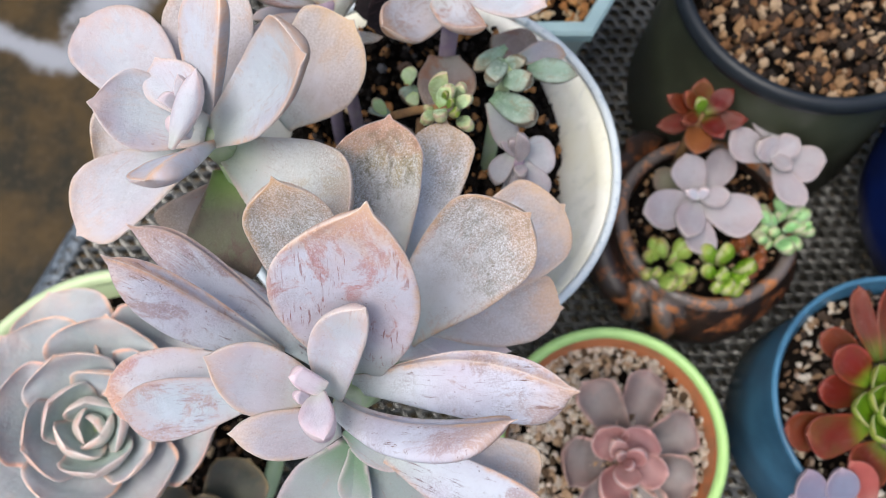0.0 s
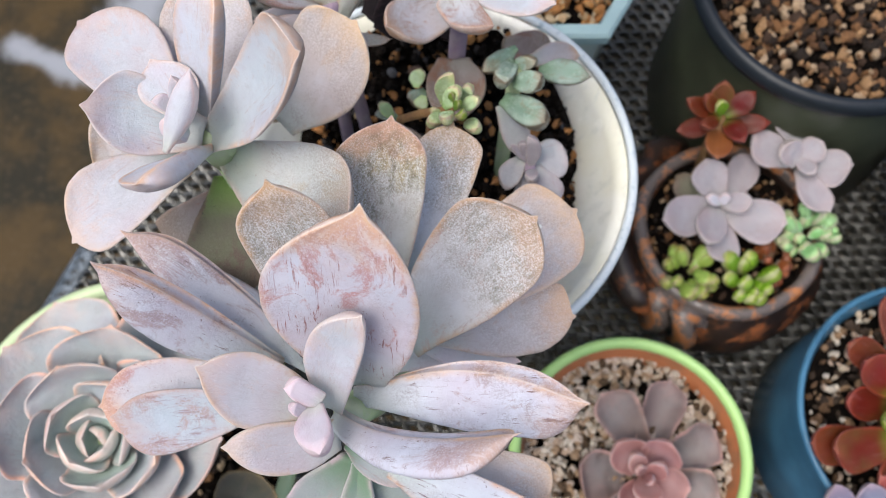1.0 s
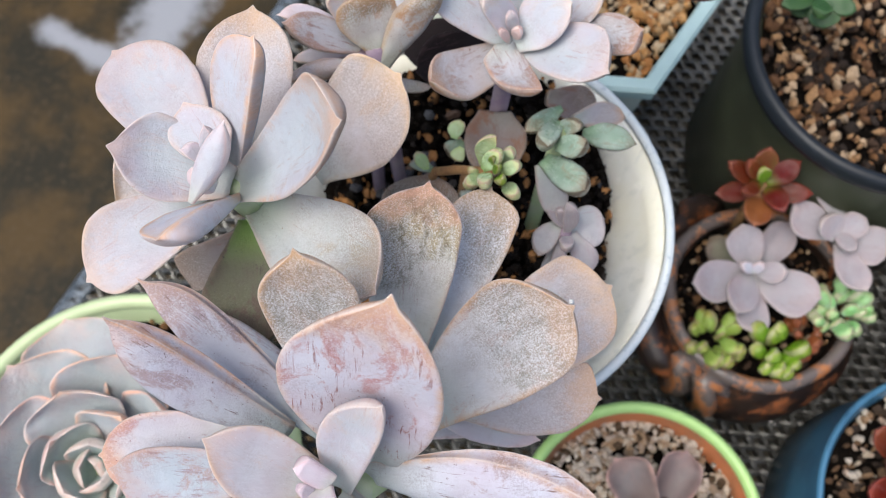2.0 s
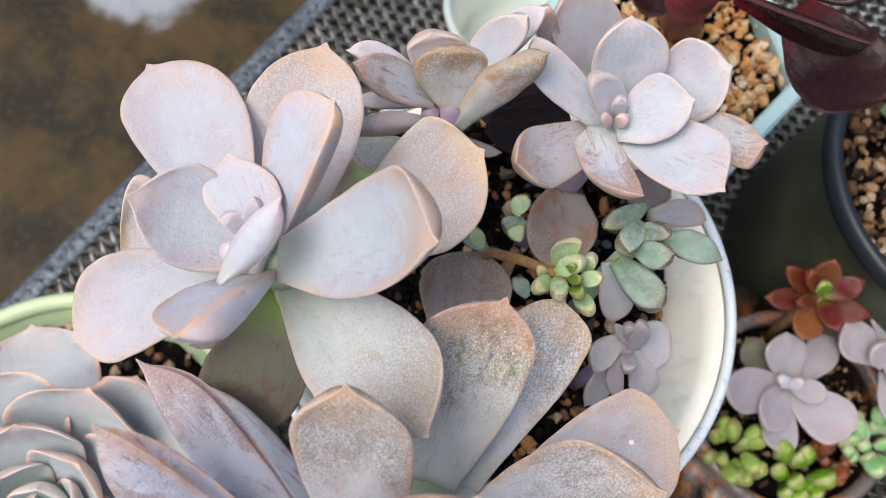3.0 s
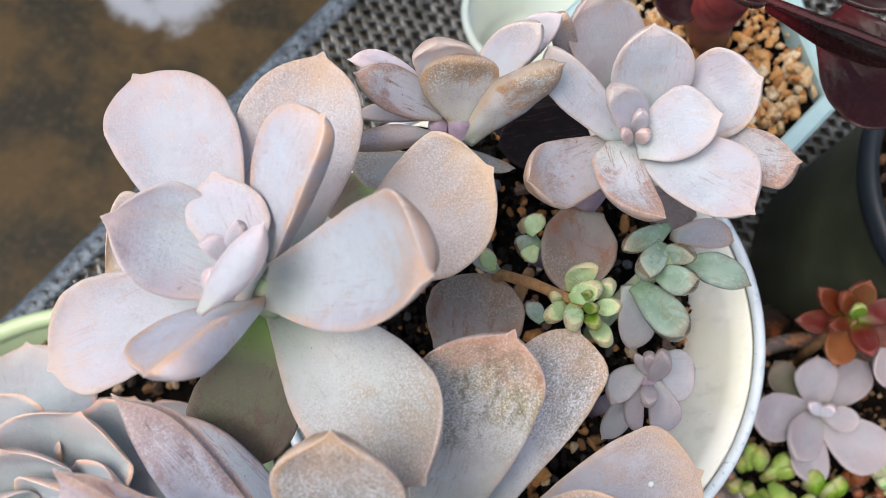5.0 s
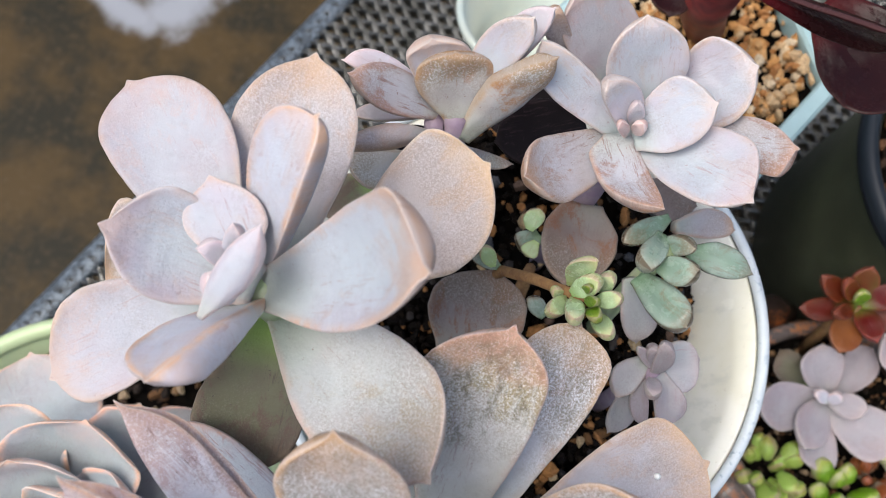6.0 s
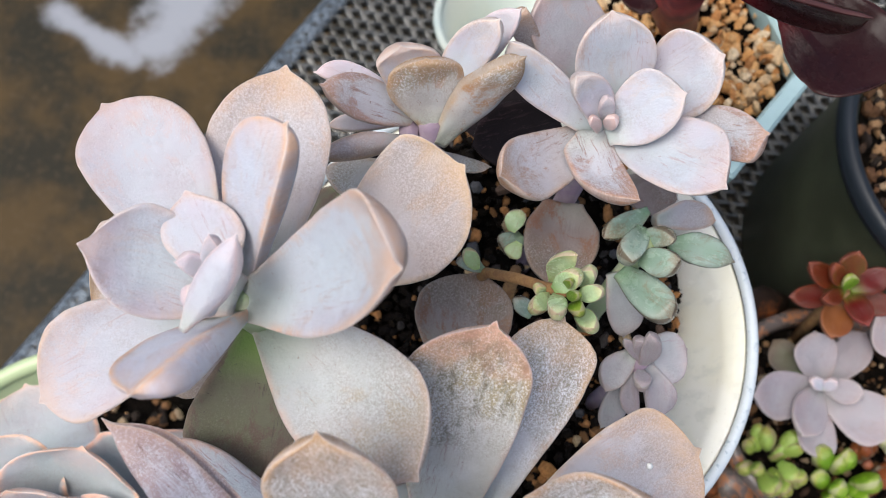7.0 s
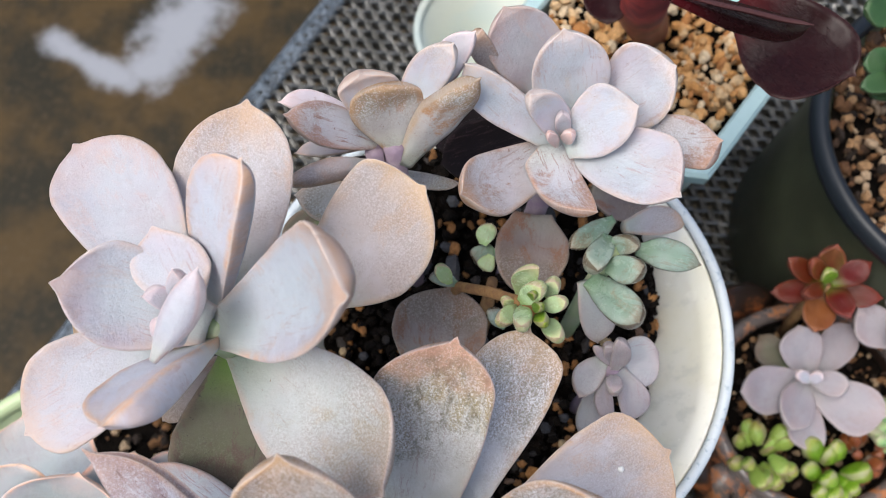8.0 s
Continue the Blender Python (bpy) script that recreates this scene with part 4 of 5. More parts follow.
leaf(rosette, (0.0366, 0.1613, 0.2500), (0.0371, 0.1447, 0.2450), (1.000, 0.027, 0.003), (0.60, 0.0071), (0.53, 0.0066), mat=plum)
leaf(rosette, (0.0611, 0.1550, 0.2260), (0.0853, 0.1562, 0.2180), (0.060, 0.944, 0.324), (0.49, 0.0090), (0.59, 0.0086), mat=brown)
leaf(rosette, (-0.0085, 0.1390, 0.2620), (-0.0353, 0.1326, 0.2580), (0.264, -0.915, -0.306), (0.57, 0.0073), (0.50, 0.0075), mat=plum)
leaf(rosette, (-0.0118, 0.1348, 0.3000), (-0.0195, 0.1397, 0.3250), (-0.853, -0.494, -0.168), (0.65, 0.0097), (0.88, 0.0087), mat=blush)
leaf(rosette, (-0.0160, 0.1335, 0.3000), (-0.0442, 0.1323, 0.3150), (-0.128, -0.941, -0.313), (0.68, 0.0067), (0.54, 0.0012), mat=pale)
leaf(rosette, (-0.0143, 0.1385, 0.2850), (-0.0409, 0.1252, 0.2950), (0.335, -0.893, -0.300), (0.63, 0.0036), (0.52, 0.0027), mat=blush)
leaf(rosette, (-0.0047, 0.1416, 0.2950), (0.0124, 0.1585, 0.3250), (-0.832, 0.524, 0.180), (0.65, 0.0034), (0.65, 0.0069), mat=pale)
leaf(rosette, (-0.0062, 0.1345, 0.3000), (0.0072, 0.1473, 0.3350), (-0.871, 0.463, 0.165), (0.76, 0.0040), (0.53, 0.0090))
leaf(rosette, (-0.0125, 0.1325, 0.2970), (-0.0400, 0.1250, 0.3220), (0.10, -0.95, -0.30), (0.55, 0.0070), (0.55, 0.0068), mat=russet, pt=1.6)
leaf(rosette, (-0.0061, 0.1269, 0.2950), (0.0161, 0.1401, 0.3300), (-0.834, -0.054, 0.549), (0.55, 0.0078), (0.60, 0.0058), mat=rust, wb=0.5, pt=1.5, th=0.008, cup=-0.2, frill=0.35, sweep=0.04)
leaf(rosette, (-0.0085, 0.1275, 0.3010), (-0.0120, 0.1385, 0.3230), (-0.950, -0.310, 0.0), (0.60, 0.0118), (0.60, 0.0122), mat=rust, wb=0.25, pt=0.95, th=0.006, cup=-0.06, bend=-0.05)
rosette = plant("succulent_shoot", -0.015, 0.13, 0.18, "half-hidden shoot with curled brown and pale green leaves")
tube("stem", [(-0.015, 0.12, 0.176), (-0.014, 0.126, 0.24), (-0.015, 0.127, 0.30)], [0.003, 0.003, 0.003], stem_mauve, rosette)
leaf(rosette, (-0.0164, 0.1225, 0.3000), (-0.0387, 0.1078, 0.3100), (0.416, -0.850, -0.323), (0.50, 0.0042), (0.50, 0.0034), mat=tan, th=0.005, cup=-0.6, bend=0.16, frill=0.3)
leaf(rosette, (-0.0201, 0.1231, 0.2800), (-0.0406, 0.1151, 0.2850), (0.269, -0.903, -0.334), (0.50, 0.0029), (0.50, 0.0103), mat=green)
# Added dark leaf that covers the pale wall in this gap.
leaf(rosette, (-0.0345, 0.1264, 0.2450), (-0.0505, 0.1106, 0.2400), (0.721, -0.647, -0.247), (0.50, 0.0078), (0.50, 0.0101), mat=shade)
leaf(rosette, (-0.0124, 0.1326, 0.2750), (0.0116, 0.1350, 0.2650), (0.045, 0.942, 0.331), (0.50, 0.0044), (0.50, 0.0012), mat=green)
rosette = plant("succulent_rosette", 0.01, 0.02, 0.18, "large lilac-grey succulent rosette with scratched rosy and gritty leaves")
tube("stem", [(0.022, 0.04, 0.176), (0.014, 0.01, 0.22), (0.009, -0.022, 0.28), (0.006, -0.034, 0.322)], [0.007, 0.008, 0.007, 0.0045], stem_green, rosette, "pale green stem")
leaf(rosette, (0.0215, 0.0165, 0.2950), (0.0388, 0.0765, 0.3041), (-0.960, 0.264, 0.091), (0.84, 0.0141), (0.66, 0.0118), mat=dust)
leaf(rosette, (0.0154, 0.0148, 0.2950), (0.0194, 0.0611, 0.3398), (-0.998, 0.063, 0.026), (0.75, 0.0122), (0.69, 0.0190), mat=coral_dust, wb=0.45, bend=0.02)
leaf(rosette, (0.0324, 0.0086, 0.2850), (0.0857, 0.0502, 0.2822), (-0.587, 0.770, 0.251), (0.74, 0.0170), (0.79, 0.0192), mat=tan)
leaf(rosette, (0.0280, 0.0033, 0.2800), (0.0845, 0.0101, 0.2750), (-0.087, 0.946, 0.311), (0.59, 0.0124), (0.88, 0.0133), mat=tan)
leaf(rosette, (0.0225, 0.0023, 0.2750), (0.0639, -0.0060, 0.2700), (0.220, 0.927, 0.303), (0.43, 0.0071), (0.37, 0.0052), mat=pale)
leaf(rosette, (0.0148, -0.0099, 0.2700), (0.0591, -0.0011, 0.2600), (-0.119, 0.944, 0.308), (0.60, 0.0012), (0.53, 0.0125), mat=pale)
leaf(rosette, (0.0387, -0.0433, 0.2800), (0.0722, -0.0589, 0.2800), (0.405, 0.869, 0.284), (0.65, 0.0088), (0.78, 0.0135), mat=tan)
leaf(rosette, (0.0021, -0.0112, 0.3150), (-0.0123, 0.0230, 0.3768), (-0.964, -0.254, -0.084), (0.72, 0.0132), (0.79, 0.0132), mat=dust, wb=0.5, pt=1.7)
leaf(rosette, (0.0235, -0.0057, 0.3000), (0.0654, 0.0214, 0.3511), (-0.705, 0.674, 0.220), (0.71, 0.0146), (0.71, 0.0211), mat=dust, bend=-0.02)
leaf(rosette, (-0.0080, -0.0060, 0.2780), (-0.0660, 0.0245, 0.2920), (-0.45, -0.89, 0.0), (0.62, 0.0088), (0.62, 0.0086), mat=slate, wb=0.5, pt=1.2, th=0.008)
leaf(rosette, (-0.0073, -0.0160, 0.3000), (-0.0666, 0.0221, 0.3384), (-0.401, -0.880, 0.253), (0.73, 0.0088), (0.50, 0.0068), mat=streak, wb=0.35, pt=1.7, flank=(1, -0.75, -0.62), bend=0.03)
leaf(rosette, (-0.0332, -0.0180, 0.3000), (-0.0810, -0.0283, 0.3020), (0.189, -0.934, -0.305), (0.60, 0.0124), (0.81, 0.0110), mat=rosy)
leaf(rosette, (-0.0177, -0.0150, 0.3100), (-0.0638, 0.0031, 0.3643), (-0.424, -0.904, -0.057), (0.66, 0.0057), (0.54, 0.0121), mat=streak, wb=0.35, pt=1.6, flank=(1, -0.6, -0.5), bend=0.03)
leaf(rosette, (-0.0219, -0.0285, 0.3150), (-0.0748, -0.0323, 0.3065), (0.117, -0.944, -0.308), (0.58, 0.0073), (0.66, 0.0137), mat=slate, wb=0.35, pt=1.5)
leaf(rosette, (0.0192, -0.0455, 0.3000), (0.0766, -0.0689, 0.3000), (0.361, 0.886, 0.289), (0.41, 0.0122), (0.46, 0.0067), mat=streak, wb=0.5)
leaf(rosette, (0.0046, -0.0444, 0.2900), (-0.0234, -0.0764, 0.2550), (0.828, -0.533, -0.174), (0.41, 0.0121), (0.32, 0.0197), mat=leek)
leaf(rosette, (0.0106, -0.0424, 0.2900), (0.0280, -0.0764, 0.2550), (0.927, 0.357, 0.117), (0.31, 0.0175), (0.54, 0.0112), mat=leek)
leaf(rosette, (0.0074, -0.0270, 0.3150), (0.0800, -0.0334, 0.3397), (-0.021, 0.950, 0.310), (0.77, 0.0117), (0.58, 0.0126), mat=streak, wb=0.28, pt=1.8, bend=0.02, flank=(-1, 0.98, 0.5))
leaf(rosette, (0.0133, -0.0238, 0.3200), (0.0177, 0.0051, 0.4031), (-0.996, 0.082, 0.024), (0.55, 0.0157), (0.59, 0.0277), mat=rosy, wb=0.3, pt=1.6, cup=0.12, bend=0.06)
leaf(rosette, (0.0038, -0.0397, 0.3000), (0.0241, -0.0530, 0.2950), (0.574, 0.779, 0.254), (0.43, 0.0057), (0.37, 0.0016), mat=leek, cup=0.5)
leaf(rosette, (0.0039, -0.0339, 0.3250), (0.0578, -0.0464, 0.3727), (0.600, 0.609, -0.519), (0.80, 0.0122), (0.72, 0.0056), mat=streak, wb=0.45, pt=0.9, flank=(-1, 0.3, 0.15), bend=-0.03, sweep=-0.09)
leaf(rosette, (0.0040, -0.0384, 0.3250), (-0.0270, -0.0469, 0.3450), (0.058, -0.949, -0.310), (0.61, 0.0052), (0.39, 0.0114), mat=blush, wb=0.6, pt=1.4, bend=0.04)
leaf(rosette, (0.0044, -0.0338, 0.3300), (0.0162, -0.0164, 0.3772), (-0.941, 0.316, 0.119), (0.66, 0.0031), (0.52, 0.0136), wb=0.5, pt=1.1)
leaf(rosette, (-0.0031, -0.0311, 0.3350), (-0.0326, -0.0263, 0.3585), (-0.371, -0.883, -0.288), (0.55, 0.0088), (0.41, 0.0131), mat=blush, wb=0.45, pt=1.6)
leaf(rosette, (0.0002, -0.0354, 0.3450), (0.0032, -0.0500, 0.3550), (0.966, 0.247, 0.076), (0.41, 0.0067), (0.57, 0.0042), mat=bud, wb=0.55, pt=1.6, th=0.008)
leaf(rosette, (0.0012, -0.0340, 0.3450), (-0.0083, -0.0313, 0.3530), (-0.467, -0.841, -0.274), (0.76, 0.0046), (0.37, 0.0024), mat=bud, wb=0.7, pt=1.5, th=0.008)
leaf(rosette, (-0.0025, -0.0364, 0.3450), (-0.0067, -0.0370, 0.3510), (-0.268, -0.921, -0.284), (0.72, 0.0022), (0.37, 0.0020), mat=bud, wb=0.45, pt=1.6, th=0.006)
rosette = plant("jade_shoot", 0.065, 0.112, 0.18, "plump jade green succulent shoot with brown-tinged tips")
tube("stem", [(0.06, 0.11, 0.176), (0.062, 0.112, 0.23), (0.064, 0.112, 0.278)], [0.0035, 0.0035, 0.003], stem_green, rosette)
leaf(rosette, (0.0718, 0.1314, 0.2500), (0.0951, 0.1406, 0.2400), (-0.234, 0.923, 0.305), (0.50, 0.0032), (0.50, 0.0079), mat=tan)
leaf(rosette, (0.0739, 0.1183, 0.2650), (0.0960, 0.1159, 0.2650), (0.099, 0.945, 0.310), (0.42, 0.0046), (0.42, 0.0066), mat=jade, pt=1.6, th=0.012)
leaf(rosette, (0.0643, 0.1257, 0.2720), (0.0503, 0.1112, 0.2780), (0.648, -0.722, -0.240), (0.60, 0.0039), (0.43, 0.0037), mat=jade, th=0.01)
leaf(rosette, (0.0659, 0.1128, 0.2750), (0.0715, 0.1122, 0.2850), (-0.492, 0.810, 0.319), (0.64, 0.0015), (0.20, 0.0056), mat=jade, th=0.01)
leaf(rosette, (0.0630, 0.1078, 0.2750), (0.0737, 0.1060, 0.2850), (-0.127, 0.942, 0.311), (0.58, 0.0060), (0.40, 0.0035), mat=jade, th=0.012)
leaf(rosette, (0.0629, 0.1180, 0.2750), (0.0590, 0.1019, 0.2856), (0.959, -0.276, -0.063), (0.73, 0.0056), (0.30, 0.0030), mat=jade, th=0.01)
leaf(rosette, (0.0594, 0.1056, 0.2650), (0.0752, 0.0899, 0.2750), (0.599, 0.762, 0.247), (0.62, 0.0058), (0.62, 0.0064), mat=jade, pt=1.0, wb=0.55, th=0.013)
leaf(rosette, (0.0574, 0.1080, 0.2550), (0.0660, 0.0896, 0.2450), (0.924, 0.365, 0.116), (0.60, 0.0040), (0.60, 0.0085), mat=blue)
rosette = plant("small_rosette", 0.07, 0.078, 0.18, "small mauve-grey succulent rosette beside the enamel wall")
tube("stem", [(0.068, 0.08, 0.176), (0.069, 0.079, 0.22), (0.069, 0.078, 0.263)], [0.003, 0.003, 0.003], stem_mauve, rosette)
leaf(rosette, (0.0674, 0.0803, 0.2620), (0.0593, 0.0662, 0.2620), (0.854, -0.493, -0.166), (0.50, 0.0068), (0.50, 0.0031), mat=blue)
leaf(rosette, (0.0696, 0.0797, 0.2580), (0.0855, 0.0868, 0.2550), (-0.345, 0.891, 0.295), (0.55, 0.0098), (0.55, 0.0071), mat=blue)
leaf(rosette, (0.0709, 0.0781, 0.2580), (0.0774, 0.0623, 0.2500), (0.938, 0.330, 0.104), (0.60, 0.0014), (0.60, 0.0090), mat=lilac)
leaf(rosette, (0.0681, 0.0753, 0.2580), (0.0725, 0.0619, 0.2500), (0.962, 0.262, 0.081), (0.50, 0.0051), (0.50, 0.0012), mat=lilac)
leaf(rosette, (0.0704, 0.0815, 0.2500), (0.0626, 0.0584, 0.2400), (0.954, -0.283, -0.098), (0.60, 0.0039), (0.60, 0.0051), mat=blue)
leaf(rosette, (0.0696, 0.0790, 0.2620), (0.0647, 0.0808, 0.2750), (-0.850, -0.459, -0.258), (0.50, 0.0040), (0.50, 0.0017), mat=lilac, th=0.005)
leaf(rosette, (0.0708, 0.0783, 0.2620), (0.0610, 0.0806, 0.2750), (-0.538, -0.802, -0.259), (0.50, 0.0018), (0.50, 0.0020), mat=lilac, th=0.005)
leaf(rosette, (0.0691, 0.0768, 0.2620), (0.0681, 0.0830, 0.2780), (-0.998, -0.040, -0.046), (0.50, 0.0051), (0.50, 0.0012), mat=lilac, th=0.005)
leaf(rosette, (0.0695, 0.0750, 0.2620), (0.0696, 0.0682, 0.2680), (1.000, 0.029, 0.012), (0.50, 0.0025), (0.50, 0.0032), mat=lilac, th=0.005)
rosette = plant("old_leaf_cluster", 0.025, 0.10, 0.18, "brown old leaves and tiny green buds close to the soil")
tube("stem", [(0.025, 0.105, 0.176), (0.026, 0.110, 0.20), (0.027, 0.114, 0.225)], [0.003, 0.003, 0.002], stem_brown, rosette)
leaf(rosette, (0.0369, 0.1308, 0.2550), (0.0372, 0.1004, 0.2550), (1.000, 0.012, -0.001), (0.40, 0.0108), (0.40, 0.0151), mat=brown, wb=0.55, pt=1.1)
leaf(rosette, (0.0131, 0.0713, 0.2500), (0.0134, 0.1008, 0.2550), (-1.000, 0.009, 0.008), (0.50, 0.0138), (0.50, 0.0184), mat=brown, wb=0.7, pt=1.4)
leaf(rosette, (0.0261, 0.1178, 0.2500), (0.0211, 0.1108, 0.2500), (0.799, -0.570, -0.191), (0.71, 0.0058), (0.76, 0.0041), mat=jade, th=0.006)
leaf(rosette, (0.0223, 0.1171, 0.2550), (0.0241, 0.1235, 0.2600), (-0.975, 0.210, 0.074), (0.63, 0.0028), (0.43, 0.0042), mat=sedum, th=0.006)
leaf(rosette, (0.0255, 0.1147, 0.2520), (0.0230, 0.1091, 0.2500), (0.921, -0.368, -0.126), (0.61, 0.0033), (0.61, 0.0031), mat=sedum, th=0.006)
leaf(rosette, (0.0148, 0.0993, 0.2600), (0.0053, 0.0991, 0.2650), (-0.144, -0.940, -0.309), (0.50, 0.0042), (0.50, 0.0014), mat=jade, th=0.008)
leaf(rosette, (0.0126, 0.0991, 0.2620), (0.0079, 0.1023, 0.2700), (-0.763, -0.614, -0.201), (0.50, 0.0029), (0.50, 0.0024), mat=sedum, th=0.006)
leaf(rosette, (0.0329, 0.0895, 0.2500), (0.0261, 0.0935, 0.2550), (-0.617, -0.749, -0.243), (0.50, 0.0039), (0.50, 0.0021), mat=jade, th=0.006)
rosette = plant("sedum_sprig", 0.04, 0.084, 0.18, "sprig of pale green beady sedum leaves on a brown runner")
tube("stem", [(0.004, 0.105, 0.178), (0.010, 0.101, 0.235), (0.0162, 0.0985, 0.262), (0.026, 0.093, 0.278), (0.034, 0.0878, 0.290), (0.0395, 0.0835, 0.302)],
     [0.0016, 0.0017, 0.0018, 0.0018, 0.0017, 0.0014], stem_brown, rosette, "brown ridged runner")
leaf(rosette, (0.0362, 0.0883, 0.2940), (0.0391, 0.0907, 0.3140), (-0.971, 0.209, 0.115), (0.55, 0.0014), (0.55, 0.0059), mat=sedum, th=0.003, cup=0.3)
leaf(rosette, (0.0357, 0.0852, 0.2980), (0.0406, 0.0856, 0.3120), (-0.704, 0.673, 0.225), (0.55, 0.0029), (0.55, 0.0034), mat=sedum, pt=1, th=0.009)
leaf(rosette, (0.0426, 0.0885, 0.2960), (0.0447, 0.0900, 0.3060), (-0.921, 0.366, 0.136), (0.50, 0.0029), (0.50, 0.0027), mat=sedum, pt=1, th=0.008)
leaf(rosette, (0.0421, 0.0836, 0.3000), (0.0481, 0.0838, 0.3080), (-0.425, 0.854, 0.299), (0.55, 0.0026), (0.55, 0.0026), mat=sedum, pt=1, th=0.009)
leaf(rosette, (0.0348, 0.0846, 0.2930), (0.0300, 0.0766, 0.3030), (0.748, -0.645, -0.154), (0.50, 0.0026), (0.50, 0.0030), mat=sedum, pt=1, th=0.009)
leaf(rosette, (0.0367, 0.0843, 0.2960), (0.0361, 0.0737, 0.3120), (0.992, 0.085, 0.090), (0.55, 0.0028), (0.55, 0.0030), mat=sedum, pt=1, th=0.009)
leaf(rosette, (0.0392, 0.0826, 0.3020), (0.0408, 0.0794, 0.3140), (-0.316, 0.906, 0.283), (0.50, 0.0017), (0.50, 0.0015), mat=lime, pt=1, th=0.006)
leaf(rosette, (0.0409, 0.0812, 0.3000), (0.0421, 0.0757, 0.3120), (0.719, 0.656, 0.232), (0.50, 0.0022), (0.50, 0.0022), mat=lime, pt=1, th=0.007)
leaf(rosette, (0.0437, 0.0817, 0.2930), (0.0477, 0.0742, 0.3030), (0.741, 0.644, 0.189), (0.50, 0.0030), (0.50, 0.0029), mat=sedum, pt=1, th=0.009)
leaf(rosette, (0.0379, 0.0854, 0.3020), (0.0383, 0.0833, 0.3130), (-0.743, 0.653, 0.148), (0.50, 0.0016), (0.50, 0.0012), mat=lime, pt=1, th=0.005)
leaf(rosette, (0.0338, 0.0855, 0.2880), (0.0306, 0.0854, 0.2960), (-0.629, -0.733, -0.260), (0.50, 0.0023), (0.50, 0.0016), mat=sedum, pt=1, th=0.006)


grain = from_lists("perlite_grain", [(0.0708 + 0.0011 * v[0], 0.0421 + 0.0011 * v[1], 0.2848 + 0.0009 * v[2]) for v in ICO], ICO_F, plain("white_perlite", (0.85, 0.85, 0.80), (0.78, 0.78, 0.74), 0.7))
tagged(grain, "tiny white perlite grain lying on a succulent leaf", "perlite grain")


# ---- plants in the pots round the bowl ----
def spiral(plant_, centre, axis, count, reach, core, outer, width=0.42, rise=(78, 12), start=0.0, pt=1.3, th=0.0045, cup=0.16, first=0.18, frill=0.0):
    """A rosette wound by the golden angle, from upright heart leaves to flat outer ones."""
    ax = Vector(axis).normalized()
    e1 = ax.orthogonal().normalized()
    e2 = ax.cross(e1)
    o = Vector(centre)
    for i in range(count):
        f = i / (count - 1)
        a = start + i * radians(137.5)
        d = e1 * math.cos(a) + e2 * math.sin(a)
        el = radians(rise[0] + (rise[1] - rise[0]) * f ** 0.7)
        ln = reach * (first + (1 - first) * f ** 0.8)
        way = d * math.cos(el) + ax * math.sin(el)
        b = o + d * (0.004 * f) - ax * (0.012 * f)
        s = ax.cross(d) * (ln * width * (1.0 - 0.12 * f))
        leaf(plant_, tuple(b), tuple(b + way * ln), tuple(s), (0.66, s.length), (0.66, s.length), mat=core if f < 0.34 else outer, pt=pt, th=th, cup=cup, wb=0.5, bend=-0.06, frill=frill * f)


rosette = plant("echeveria", -0.124, -0.023, 0.05, "grey-green echeveria rosette with pink frilled leaf edges")
tube("stem", [(-0.13, -0.018, 0.046), (-0.127, -0.02, 0.12), (-0.124, -0.023, 0.188)], [0.008, 0.008, 0.007], stem_green, rosette)
spiral(rosette, (-0.1235, -0.0235, 0.186), (0.10, -0.12, 1), 23, 0.066, frill_core, frill, width=0.52, rise=(82, 14), pt=1.6, cup=0.34, frill=0.30)
for base, tip, across, half in (((-0.140, 0.000, 0.150), (-0.167, 0.049, 0.158), (-0.88, -0.48, 0.0), 0.026), ((-0.118, 0.004, 0.140), (-0.118, 0.040, 0.150), (-1.0, 0.0, 0.0), 0.024),
                                ((-0.104, 0.002, 0.130), (-0.090, 0.044, 0.145), (-0.95, 0.32, 0.0), 0.021), ((-0.102, -0.012, 0.150), (-0.080, 0.008, 0.160), (-0.67, 0.74, 0.0), 0.020)):
    leaf(rosette, base, tip, across, (0.62, half), (0.62, half), mat=frill, wb=0.5, pt=1.4, th=0.0045, cup=0.3, frill=0.3)

rosette = plant("echeveria", -0.085, -0.075, 0.05, "shaded dark olive lower leaves with tan edges beneath the echeveria")
tube("stem", [(-0.09, -0.07, 0.046), (-0.088, -0.072, 0.08), (-0.085, -0.075, 0.11)], [0.006, 0.006, 0.005], stem_green, rosette)
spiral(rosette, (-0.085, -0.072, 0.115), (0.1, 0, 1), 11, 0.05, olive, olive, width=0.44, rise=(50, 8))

rosette = plant("mauve_rosette", 0.137, -0.031, 0.078, "brown-mauve succulent rosette with dusty rose heart")
leaf(rosette, (0.1395, -0.0180, 0.0820), (0.1562, 0.0218, 0.0920), (-0.926, 0.360, 0.118), (0.76, 0.0125), (0.76, 0.0106), mat=mauve, wb=0.6, pt=1.35, cup=0.6, frill=0.3)
leaf(rosette, (0.1373, -0.0184, 0.0850), (0.1161, 0.0132, 0.0980), (-0.849, -0.503, -0.164), (0.76, 0.0152), (0.76, 0.0093), mat=mauve, wb=0.6, pt=1.35, cup=0.6, frill=0.3)
leaf(rosette, (0.1483, -0.0215, 0.0850), (0.1785, -0.0064, 0.0950), (-0.502, 0.822, 0.268), (0.76, 0.0155), (0.76, 0.0091), mat=mauve, wb=0.6, pt=1.35, cup=0.6, frill=0.3)
